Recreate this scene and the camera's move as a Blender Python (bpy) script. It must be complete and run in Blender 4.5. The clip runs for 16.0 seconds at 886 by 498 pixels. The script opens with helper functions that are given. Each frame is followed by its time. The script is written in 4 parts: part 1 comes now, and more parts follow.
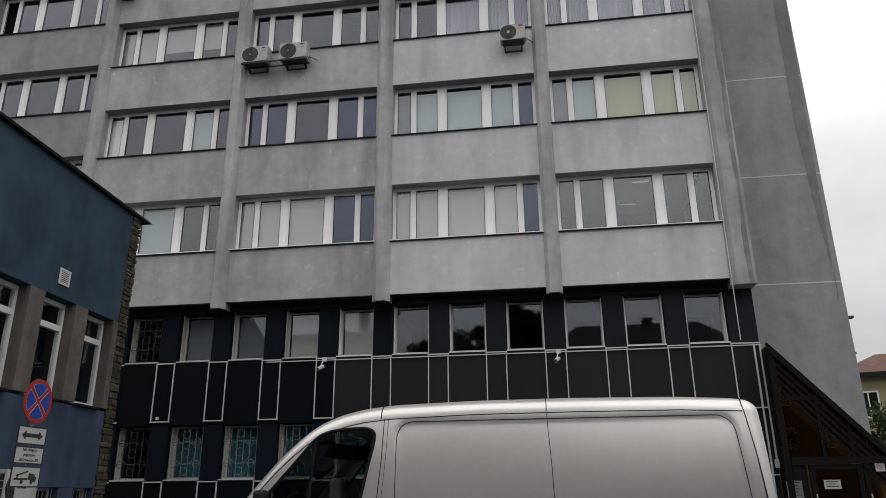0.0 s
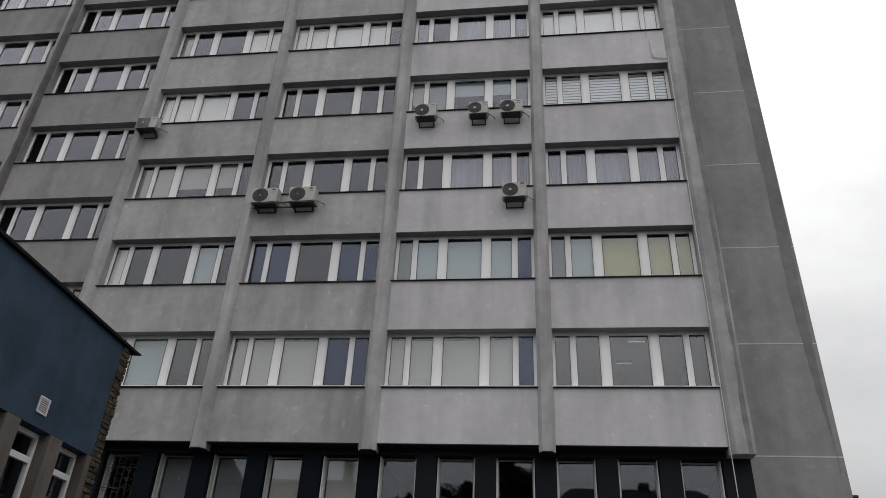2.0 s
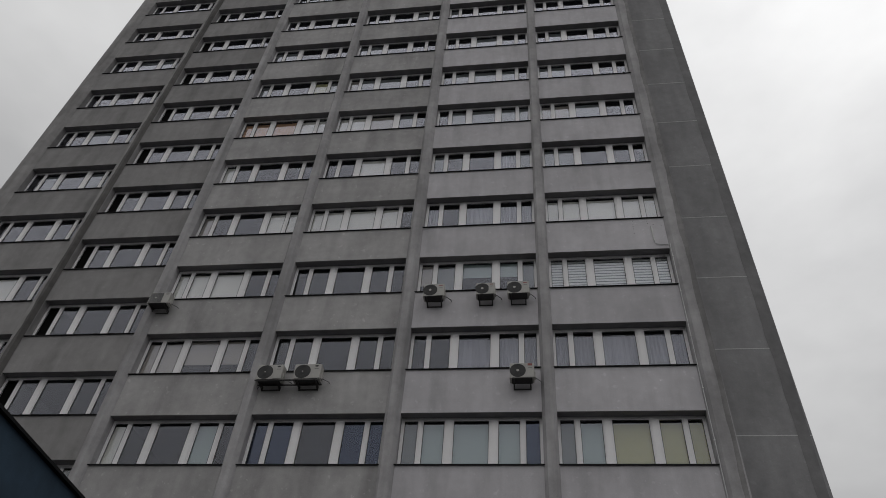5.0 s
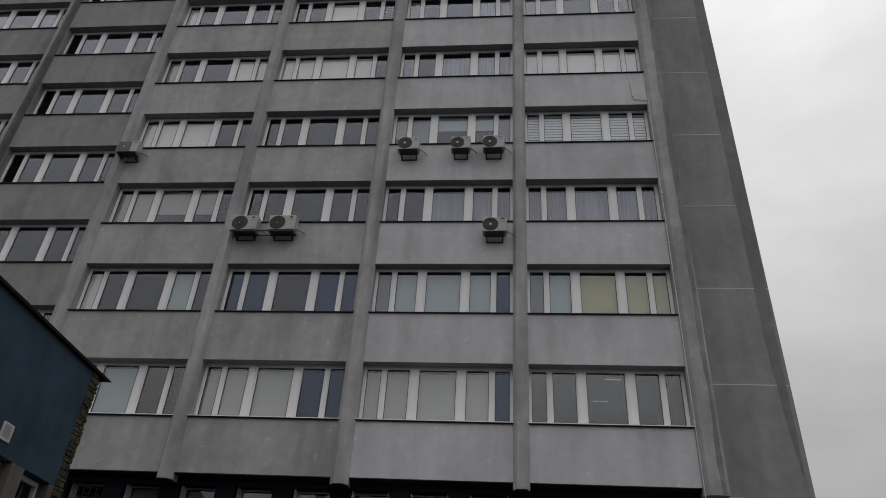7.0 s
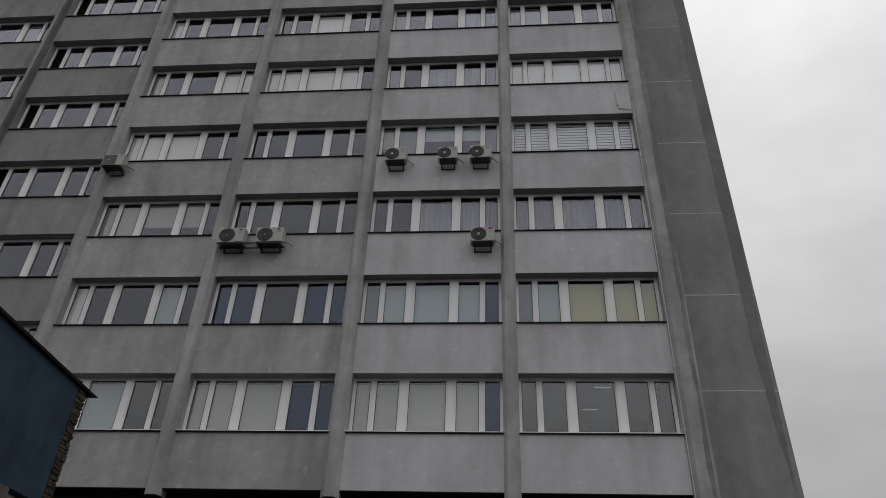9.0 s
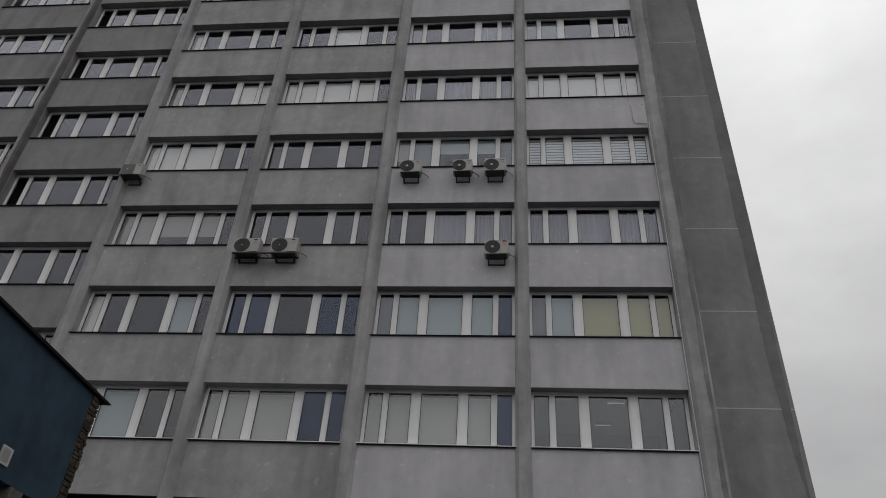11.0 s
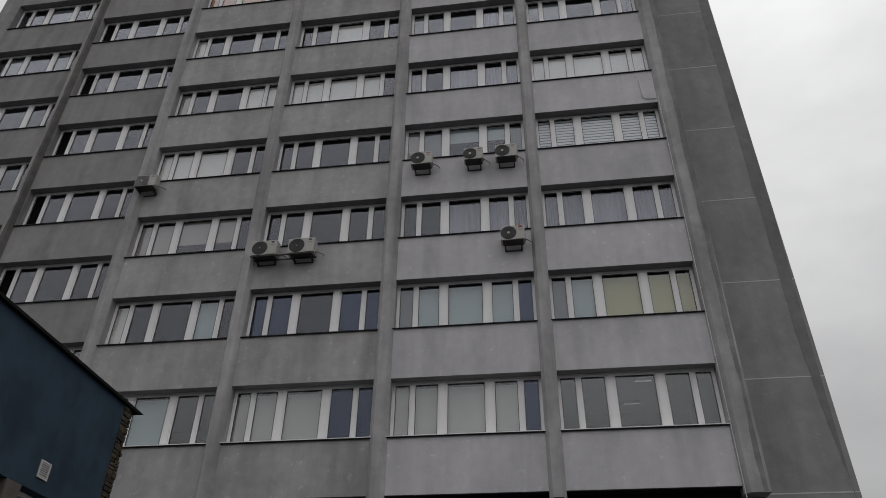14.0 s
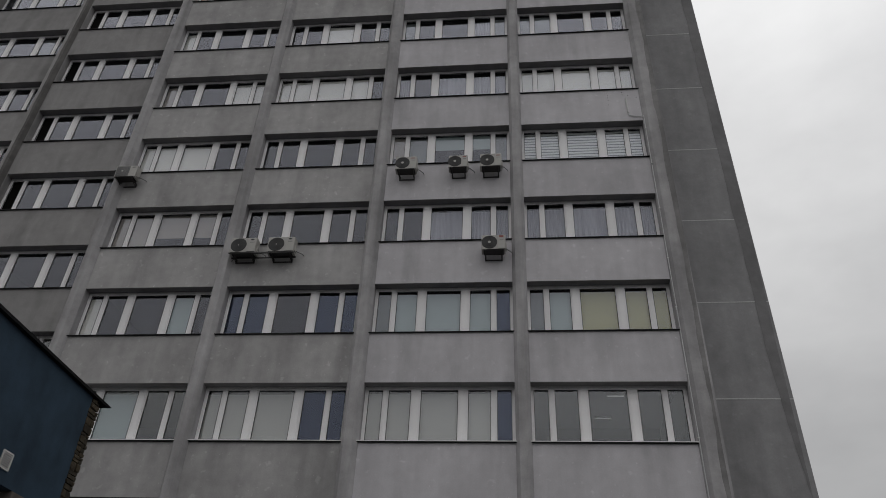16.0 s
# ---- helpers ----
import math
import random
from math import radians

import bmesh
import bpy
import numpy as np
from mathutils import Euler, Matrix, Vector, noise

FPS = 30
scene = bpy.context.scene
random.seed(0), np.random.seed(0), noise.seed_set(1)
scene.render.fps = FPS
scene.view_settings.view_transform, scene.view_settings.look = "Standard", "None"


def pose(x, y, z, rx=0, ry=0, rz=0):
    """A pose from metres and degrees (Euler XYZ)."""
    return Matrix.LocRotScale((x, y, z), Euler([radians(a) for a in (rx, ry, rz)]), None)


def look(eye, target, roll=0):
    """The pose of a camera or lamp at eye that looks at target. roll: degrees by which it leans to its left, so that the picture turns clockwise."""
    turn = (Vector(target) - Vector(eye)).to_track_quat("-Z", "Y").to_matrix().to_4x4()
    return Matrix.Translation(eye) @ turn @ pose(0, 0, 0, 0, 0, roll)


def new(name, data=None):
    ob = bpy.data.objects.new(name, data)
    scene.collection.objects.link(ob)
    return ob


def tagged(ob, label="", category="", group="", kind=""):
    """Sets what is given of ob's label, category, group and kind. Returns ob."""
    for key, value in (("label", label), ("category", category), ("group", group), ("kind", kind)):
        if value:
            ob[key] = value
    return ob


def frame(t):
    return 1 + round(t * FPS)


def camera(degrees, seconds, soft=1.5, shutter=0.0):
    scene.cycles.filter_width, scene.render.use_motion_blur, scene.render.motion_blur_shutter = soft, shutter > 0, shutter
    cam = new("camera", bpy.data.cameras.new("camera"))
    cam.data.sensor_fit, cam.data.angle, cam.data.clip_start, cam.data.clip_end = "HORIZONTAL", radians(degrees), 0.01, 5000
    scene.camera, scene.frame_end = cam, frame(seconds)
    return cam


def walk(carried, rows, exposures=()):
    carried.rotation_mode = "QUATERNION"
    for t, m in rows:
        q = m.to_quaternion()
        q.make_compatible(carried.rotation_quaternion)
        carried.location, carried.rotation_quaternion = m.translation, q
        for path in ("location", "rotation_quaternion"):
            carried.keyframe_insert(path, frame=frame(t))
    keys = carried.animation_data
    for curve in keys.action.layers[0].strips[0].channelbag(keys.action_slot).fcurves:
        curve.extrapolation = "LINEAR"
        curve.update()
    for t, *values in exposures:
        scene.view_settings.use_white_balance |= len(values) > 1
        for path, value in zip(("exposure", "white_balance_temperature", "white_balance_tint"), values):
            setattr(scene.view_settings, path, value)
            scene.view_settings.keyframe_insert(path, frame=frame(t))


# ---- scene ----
PATH = [  # seconds, yaw, pitch, roll
    (0.0, 8.45, 18.81, 0.51), (0.5, 10.31, 19.83, -1.94), (1.0, 7.47, 21.46, -3.98), (1.5, 6.54, 25.87, -2.87),
    (2.0, 6.75, 30.56, -2.52), (2.5, 6.54, 36.79, -2.52), (3.0, 7.28, 40.68, -2.44), (3.2, 6.96, 43.71, -2.04),
    (4.2, 6.70, 48.50, -2.90), (5.3, 6.25, 41.24, -4.10), (5.5, 5.41, 38.38, -4.65), (6.0, 4.24, 35.22, -3.91),
    (6.5, 3.98, 34.30, -3.44), (7.0, 4.51, 33.30, -3.00), (7.5, 4.86, 32.98, -2.75), (8.0, 4.87, 33.43, -2.72),
    (8.5, 4.30, 33.84, -2.51), (9.0, 4.11, 34.13, -1.91), (11.5, 4.68, 35.16, -3.25), (12.0, 4.90, 34.59, -2.79),
    (12.5, 4.75, 34.35, -2.29), (13.0, 5.65, 34.98, -2.11), (13.5, 6.32, 34.88, -2.34), (14.0, 7.94, 34.19, -0.64),
    (14.5, 6.74, 32.50, -0.90), (15.0, 5.16, 36.29, -0.33), (15.5, 4.07, 36.88, -1.51), (16.0, 5.04, 34.79, -2.10),
]
EYE = (-0.480, -18.551, 1.6)

EXPOSURES = [(0.0, 0.87), (0.5, 1.14), (1.0, 1.13), (1.5, 0.99), (2.0, 0.68), (2.5, 0.37), (3.0, 0.14), (3.2, 0.08), (5.3, -0.08), (6.5, 0.05), (7.5, 0.14), (8.5, 0.16), (9.0, 0.08), (12.0, 0.10), (13.5, 0.12), (14.5, 0.14), (16.0, 0.03)]
cam = camera(63.44, 16.0, soft=0.6)


def lifted(t):
    """The hand lifts and drifts by a few centimetres in the first half second."""
    k = min(1.0, t / 0.5)
    return EYE[0] + 0.030 * k, EYE[1], EYE[2] + 0.044 * k


def aimed(t, yaw, pitch, roll):
    k = min(1.0, t / 0.5)
    return 90 + pitch - 0.05 * k, roll, yaw + 0.085 * k


walk(cam, [(t, pose(*lifted(t), *aimed(t, *angles))) for t, *angles in PATH], EXPOSURES)

# ---- world and light: an overcast day ----
GROUND = 0.2
world = bpy.data.worlds.new("overcast")
scene.world = world
world.use_nodes = True
wn, wl = world.node_tree.nodes, world.node_tree.links
wn.clear()
w_out, w_bg = wn.new("ShaderNodeOutputWorld"), wn.new("ShaderNodeBackground")
w_sky = wn.new("ShaderNodeTexSky")
w_sky.sky_type, w_sky.sun_disc = "NISHITA", False
w_sky.sun_elevation, w_sky.sun_rotation = radians(52), radians(150)
w_dim = wn.new("ShaderNodeVectorMath")
w_dim.operation = "SCALE"
w_dim.inputs[3].default_value = 0.07
w_tc, w_map = wn.new("ShaderNodeTexCoord"), wn.new("ShaderNodeMapping")
w_map.inputs["Scale"].default_value = (1.6, 1.6, 3.2)
w_noise = wn.new("ShaderNodeTexNoise")
w_noise.inputs["Scale"].default_value, w_noise.inputs["Detail"].default_value = 1.3, 7
w_noise.inputs["Roughness"].default_value = 0.5
w_ramp = wn.new("ShaderNodeValToRGB")
w_ramp.color_ramp.elements[0].position, w_ramp.color_ramp.elements[0].color = 0.3, (0.82, 0.82, 0.83, 1)
w_ramp.color_ramp.elements[1].position, w_ramp.color_ramp.elements[1].color = 0.7, (1.28, 1.28, 1.28, 1)
w_sep, w_grad, w_mul = wn.new("ShaderNodeSeparateXYZ"), wn.new("ShaderNodeMath"), wn.new("ShaderNodeVectorMath")
w_grad.operation, w_grad.use_clamp, w_mul.operation = "MULTIPLY_ADD", True, "SCALE"     # an overcast sky: a fifth as bright at the horizon as overhead
w_grad.inputs[1].default_value, w_grad.inputs[2].default_value = 0.88, 0.15
w_mix = wn.new("ShaderNodeMix")
w_mix.data_type = "RGBA"
w_mix.inputs[0].default_value = 0.97
wl.new(w_tc.outputs["Generated"], w_map.inputs["Vector"])
wl.new(w_tc.outputs["Generated"], w_sep.inputs[0])
wl.new(w_sep.outputs["Z"], w_grad.inputs[0])
w_side = wn.new("ShaderNodeMapRange")        # thicker cloud towards the west
for i, v in enumerate((-0.6, 0.5, 0.72, 1.04)):
    w_side.inputs[1 + i].default_value = v
w_cloud = wn.new("ShaderNodeMath")
w_cloud.operation = "MULTIPLY"
wl.new(w_sep.outputs["X"], w_side.inputs[0])
wl.new(w_grad.outputs[0], w_cloud.inputs[0])
wl.new(w_side.outputs[0], w_cloud.inputs[1])
wl.new(w_map.outputs[0], w_noise.inputs["Vector"])
wl.new(w_noise.outputs[0], w_ramp.inputs[0])
wl.new(w_ramp.outputs[0], w_mul.inputs[0])
wl.new(w_cloud.outputs[0], w_mul.inputs[3])
wl.new(w_sky.outputs[0], w_dim.inputs[0])
wl.new(w_dim.outputs[0], w_mix.inputs[6])
wl.new(w_mul.outputs[0], w_mix.inputs[7])
wl.new(w_mix.outputs[2], w_bg.inputs[0])
wl.new(w_bg.outputs[0], w_out.inputs[0])
sun = new("sun", bpy.data.lights.new("sun", "SUN"))
sun.data.energy, sun.data.angle, sun.data.color = 0.5, radians(130), (1.0, 0.97, 0.93)
sun.matrix_world = look((0, 0, 60), (6, 22, 0))


# ---- materials ----
def mat(name, col, rough=0.8, metal=0.0, big=0.0, fine=0.0, bump=0.0, big_scale=0.6, fine_scale=25.0, streak=0.0, rand=0.0,
        spots=0.0, mid=0.0, spec=0.5, coat=0.0, drips=0.0):
    """A surface with broad stains (big), fine grain (fine), rain streaks (streak), relief (bump) and a shade of its own for each piece (rand)."""
    m = bpy.data.materials.new(name)
    m.use_nodes = True
    n, k = m.node_tree.nodes, m.node_tree.links
    b = n["Principled BSDF"]
    b.inputs["Roughness"].default_value, b.inputs["Metallic"].default_value = rough, metal
    b.inputs["Specular IOR Level"].default_value = spec
    b.inputs["Coat Weight"].default_value = coat
    geo = n.new("ShaderNodeNewGeometry")
    colour = None

    def times(factor_socket, lo, hi, f0, f1):
        nonlocal colour
        r = n.new("ShaderNodeMapRange")
        for i, v in enumerate((f0, f1, lo, hi)):
            r.inputs[1 + i].default_value = v
        k.new(factor_socket, r.inputs[0])
        s = n.new("ShaderNodeVectorMath")
        s.operation = "SCALE"
        if colour is None:
            s.inputs[0].default_value = col
        else:
            k.new(colour, s.inputs[0])
        k.new(r.outputs[0], s.inputs[3])
        colour = s.outputs[0]

    def noise_tex(scale, detail, stretch=(1, 1, 1)):
        mp = n.new("ShaderNodeMapping")
        mp.inputs["Scale"].default_value = stretch
        k.new(geo.outputs["Position"], mp.inputs["Vector"])
        t = n.new("ShaderNodeTexNoise")
        t.inputs["Scale"].default_value, t.inputs["Detail"].default_value = scale, detail
        k.new(mp.outputs[0], t.inputs["Vector"])
        return t.outputs[0]

    if rand:
        oi = n.new("ShaderNodeObjectInfo")
        times(oi.outputs["Random"], 1 - rand, 1 + rand, 0, 1)
    if big:
        times(noise_tex(big_scale, 6), 1 - big, 1 + big, 0.3, 0.7)
    if mid:
        times(noise_tex(3.4, 5), 1 - mid, 1 + mid, 0.32, 0.68)
    if fine:
        times(noise_tex(fine_scale, 4), 1 - fine, 1 + fine, 0.3, 0.7)
    if streak:
        times(noise_tex(2.2, 5, (1, 1, 0.12)), 1 - streak, 1 + streak * 0.5, 0.35, 0.65)
    if drips:   # dark runs of rain dirt, wide apart
        times(noise_tex(1.0, 5, (1, 1, 0.22)), 1.0, 1 - drips, 0.55, 0.70)
    if spots:   # pale mends and dabs
        times(noise_tex(4.2, 2), 1.0, 1 + spots, 0.64, 0.71)
        times(noise_tex(10.0, 1), 1.0, 1 + spots * 1.3, 0.71, 0.77)
    if colour is None:
        b.inputs["Base Color"].default_value = (*col, 1)
    else:
        k.new(colour, b.inputs["Base Color"])
    if bump:
        bp = n.new("ShaderNodeBump")
        bp.inputs["Strength"].default_value, bp.inputs["Distance"].default_value = bump, 0.02
        k.new(noise_tex(fine_scale * 2, 5), bp.inputs["Height"])
        k.new(bp.outputs[0], b.inputs["Normal"])
    return m


def glass(name, tint=(0.93, 0.95, 0.96), base=0.042, power=5.0, sheen=(0.86, 0.91, 1.0)):
    """A thin pane: clear, with a mirror's gloss that grows towards grazing angles."""
    m = bpy.data.materials.new(name)
    m.use_nodes = True
    n, k = m.node_tree.nodes, m.node_tree.links
    n.clear()
    out, mix, lw = n.new("ShaderNodeOutputMaterial"), n.new("ShaderNodeMixShader"), n.new("ShaderNodeLayerWeight")
    pw, fr = n.new("ShaderNodeMath"), n.new("ShaderNodeMath")
    pw.operation, fr.operation = "POWER", "MULTIPLY_ADD"
    pw.inputs[1].default_value, fr.inputs[1].default_value, fr.inputs[2].default_value = power, 0.9, base
    tr, gl = n.new("ShaderNodeBsdfTransparent"), n.new("ShaderNodeBsdfGlossy")
    lw.inputs["Blend"].default_value = 0.5
    k.new(lw.outputs["Facing"], pw.inputs[0])
    k.new(pw.outputs[0], fr.inputs[0])
    tr.inputs["Color"].default_value = (*tint, 1)
    gl.inputs["Roughness"].default_value = 0.02
    gl.inputs["Color"].default_value = (*sheen, 1)
    k.new(fr.outputs[0], mix.inputs[0])
    k.new(tr.outputs[0], mix.inputs[1])
    k.new(gl.outputs[0], mix.inputs[2])
    k.new(mix.outputs[0], out.inputs[0])
    return m


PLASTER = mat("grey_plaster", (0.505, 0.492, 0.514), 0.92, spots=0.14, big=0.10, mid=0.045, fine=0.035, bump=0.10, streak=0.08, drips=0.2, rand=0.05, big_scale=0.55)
MID_PLASTER = mat("mid_grey_plaster", (0.370, 0.363, 0.364), 0.92, spots=0.24, big=0.14, mid=0.07, fine=0.04, bump=0.12, streak=0.10, drips=0.24, rand=0.05, big_scale=0.6)
DARK_PLASTER = mat("dark_grey_plaster", (0.262, 0.256, 0.256), 0.92, spots=0.10, big=0.13, mid=0.06, fine=0.035, bump=0.12, streak=0.12, drips=0.24, rand=0.05, big_scale=0.6)
RIB = mat("grey_rib_plaster", (0.345, 0.338, 0.345), 0.92, big=0.16, mid=0.08, fine=0.04, bump=0.12, streak=0.22, big_scale=0.7)
DARK_RIB = mat("dark_rib_plaster", (0.27, 0.264, 0.264), 0.92, big=0.18, mid=0.09, fine=0.04, bump=0.12, streak=0.26, big_scale=0.7)
RAW = mat("raw_concrete", (0.262, 0.26, 0.266), 0.95, big=0.12, mid=0.07, fine=0.04, bump=0.12, streak=0.10, spots=0.12, big_scale=0.5)
WET = mat("damp_concrete", (0.182, 0.18, 0.184), 0.9, big=0.14, mid=0.10, fine=0.04, bump=0.12, big_scale=0.8)
BLACKENED = mat("blackened_plaster", (0.105, 0.10, 0.098), 0.9, big=0.2, mid=0.16, fine=0.05, bump=0.12, streak=0.25, big_scale=0.8)
SOAKED = mat("soaked_plaster", (0.205, 0.20, 0.20), 0.85, big=0.18, mid=0.16, fine=0.05, bump=0.12, streak=0.2, big_scale=0.8)
JOINT = mat("pale_joint", (0.52, 0.52, 0.52), 0.9, fine=0.1)
PVC = mat("white_pvc", (0.84, 0.83, 0.84), 0.45, big=0.05, fine=0.03)
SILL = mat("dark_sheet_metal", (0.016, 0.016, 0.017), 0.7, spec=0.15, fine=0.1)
WHITE_SILL = mat("pale_sill_sheet", (0.80, 0.79, 0.78), 0.45, big=0.1, fine=0.08)
PANEL = mat("charcoal_panel", (0.0158, 0.0163, 0.0198), 0.7, spec=0.14, big=0.12, fine=0.06, rand=0.12, bump=0.05)
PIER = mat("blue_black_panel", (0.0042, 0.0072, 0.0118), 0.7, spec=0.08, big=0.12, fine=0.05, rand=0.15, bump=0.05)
TRIM = mat("pale_aluminium_trim", (0.52, 0.53, 0.53), 0.4, metal=0.2, fine=0.08)
# lighter copy of the pier panel: the right side's light put into the colour
LIT_PIER = mat("lit_pier_panel", (0.0105, 0.0125, 0.0170), 0.7, spec=0.12, big=0.12, fine=0.05, rand=0.15, bump=0.05)
# darker copy of the charcoal panel: the annexe's shade put into the colour
SHADED_PANEL = mat("shaded_panel", (0.0028, 0.0046, 0.0064), 0.7, spec=0.06, big=0.12, fine=0.05, rand=0.15, bump=0.05)
# darker concrete that paints the shade under the window heads
HEAD_SHADE = mat("head_shade_concrete", (0.235, 0.23, 0.232), 0.95, big=0.12, mid=0.08, fine=0.05)
# near black: the dimness of unlit rooms is put into their colour
ROOM = mat("darkened_room_wall", (0.03, 0.03, 0.031), 0.9, big=0.1)
GLASS = glass("window_glass", base=0.055)
GLAZING = glass("double_glazing", (0.95, 0.965, 0.965), 0.055, 3.3, (0.86, 0.87, 0.98))
COATED = glass("coated_double_glazing", (0.90, 0.92, 0.93), 0.075, 3.3, (0.92, 0.93, 0.96))
BLUE_FILM = glass("blue_filmed_glazing", (0.86, 0.89, 0.95), 0.05, 3.3, (0.76, 0.82, 1.0))
# two darker copies of the white PVC: shade put into the frames' colour
FRAME_PVC = mat("part_dimmed_white_pvc", (0.62, 0.615, 0.60), 0.5, big=0.12, fine=0.05)
DIM_PVC = mat("dimmed_white_pvc", (0.42, 0.415, 0.40), 0.5, big=0.12, fine=0.05)
BLUE = mat("blue_render", (0.031, 0.053, 0.080), 0.85, spec=0.25, big=0.26, mid=0.06, fine=0.03, bump=0.12, streak=0.10, big_scale=1.3)
BLUE_LOW = mat("faded_blue_render", (0.041, 0.059, 0.098), 0.85, spec=0.25, big=0.24, mid=0.08, fine=0.04, bump=0.12, streak=0.22, big_scale=1.1)
BEIGE = mat("beige_concrete", (0.105, 0.09, 0.08), 0.9, mid=0.15, streak=0.25, big=0.16, fine=0.08, bump=0.3)
ROOFING = mat("black_roofing", (0.012, 0.012, 0.013), 0.85, spec=0.12, fine=0.15)
STONE = mat("sandstone", (0.043, 0.033, 0.020), 0.9, big=0.45, mid=0.3, fine=0.22, bump=0.6, rand=0.5, big_scale=1.6, fine_scale=14)
MORTAR = mat("mortar", (0.03, 0.026, 0.021), 0.95, fine=0.15, bump=0.4)
ASPHALT = mat("asphalt", (0.05, 0.05, 0.052), 0.9, big=0.15, fine=0.2, bump=0.4, fine_scale=60)
PAVING = mat("paving", (0.17, 0.165, 0.16), 0.9, big=0.12, fine=0.12, bump=0.3, fine_scale=40)
AC_WHITE = mat("ac_enamel", (0.37, 0.36, 0.34), 0.45, big=0.08, fine=0.04)
AC_DARK = mat("ac_fan_grille", (0.03, 0.03, 0.032), 0.6, fine=0.1)
STEEL = mat("dark_bracket_steel", (0.045, 0.043, 0.042), 0.6, metal=0.3, fine=0.2)
GRILLE_PAINT = mat("grille_paint", (0.17, 0.17, 0.17), 0.6, fine=0.2)
# dark brownish copy of the grille paint: the annexe's shade put into the colour
DIM_GRILLE_PAINT = mat("dimmed_grille_paint", (0.042, 0.034, 0.031), 0.8, fine=0.3)
WHITE_STEEL = mat("white_painted_steel", (0.55, 0.55, 0.54), 0.5, fine=0.08)
BLIND = {
    "w": mat("white_blind", (0.80, 0.765, 0.72), 0.8, fine=0.04),
    "s": mat("white_slat_blind", (0.76, 0.755, 0.75), 0.7, fine=0.04),
    "y": mat("yellow_blind", (0.46, 0.43, 0.24), 0.8, fine=0.04),
    "t": mat("pale_cyan_blind", (0.40, 0.46, 0.46), 0.8, fine=0.04),
    "g": mat("grey_blind", (0.21, 0.22, 0.225), 0.8, fine=0.05),
    "c": mat("lilac_net_curtain", (0.36, 0.35, 0.40), 0.9, fine=0.1, streak=0.25),
    "o": mat("beige_blind", (0.40, 0.355, 0.325), 0.8, fine=0.05),
    "a": mat("orange_blind", (0.60, 0.34, 0.20), 0.8, fine=0.05),
    "v": mat("warm_grey_blind", (0.56, 0.525, 0.485), 0.8, fine=0.04),
    "z": mat("warm_grey_slat_blind", (0.60, 0.565, 0.525), 0.7, fine=0.04),
    "n": mat("navy_blind", (0.011, 0.015, 0.029), 0.8, fine=0.05),
    # black sheet that stands in for the darkness of an open sash
    "k": mat("black_open_sash", (0.004, 0.004, 0.004), 0.9, spec=0.1),
    "e": mat("teal_curtain", (0.026, 0.135, 0.175), 0.8, fine=0.1, streak=0.3),
}


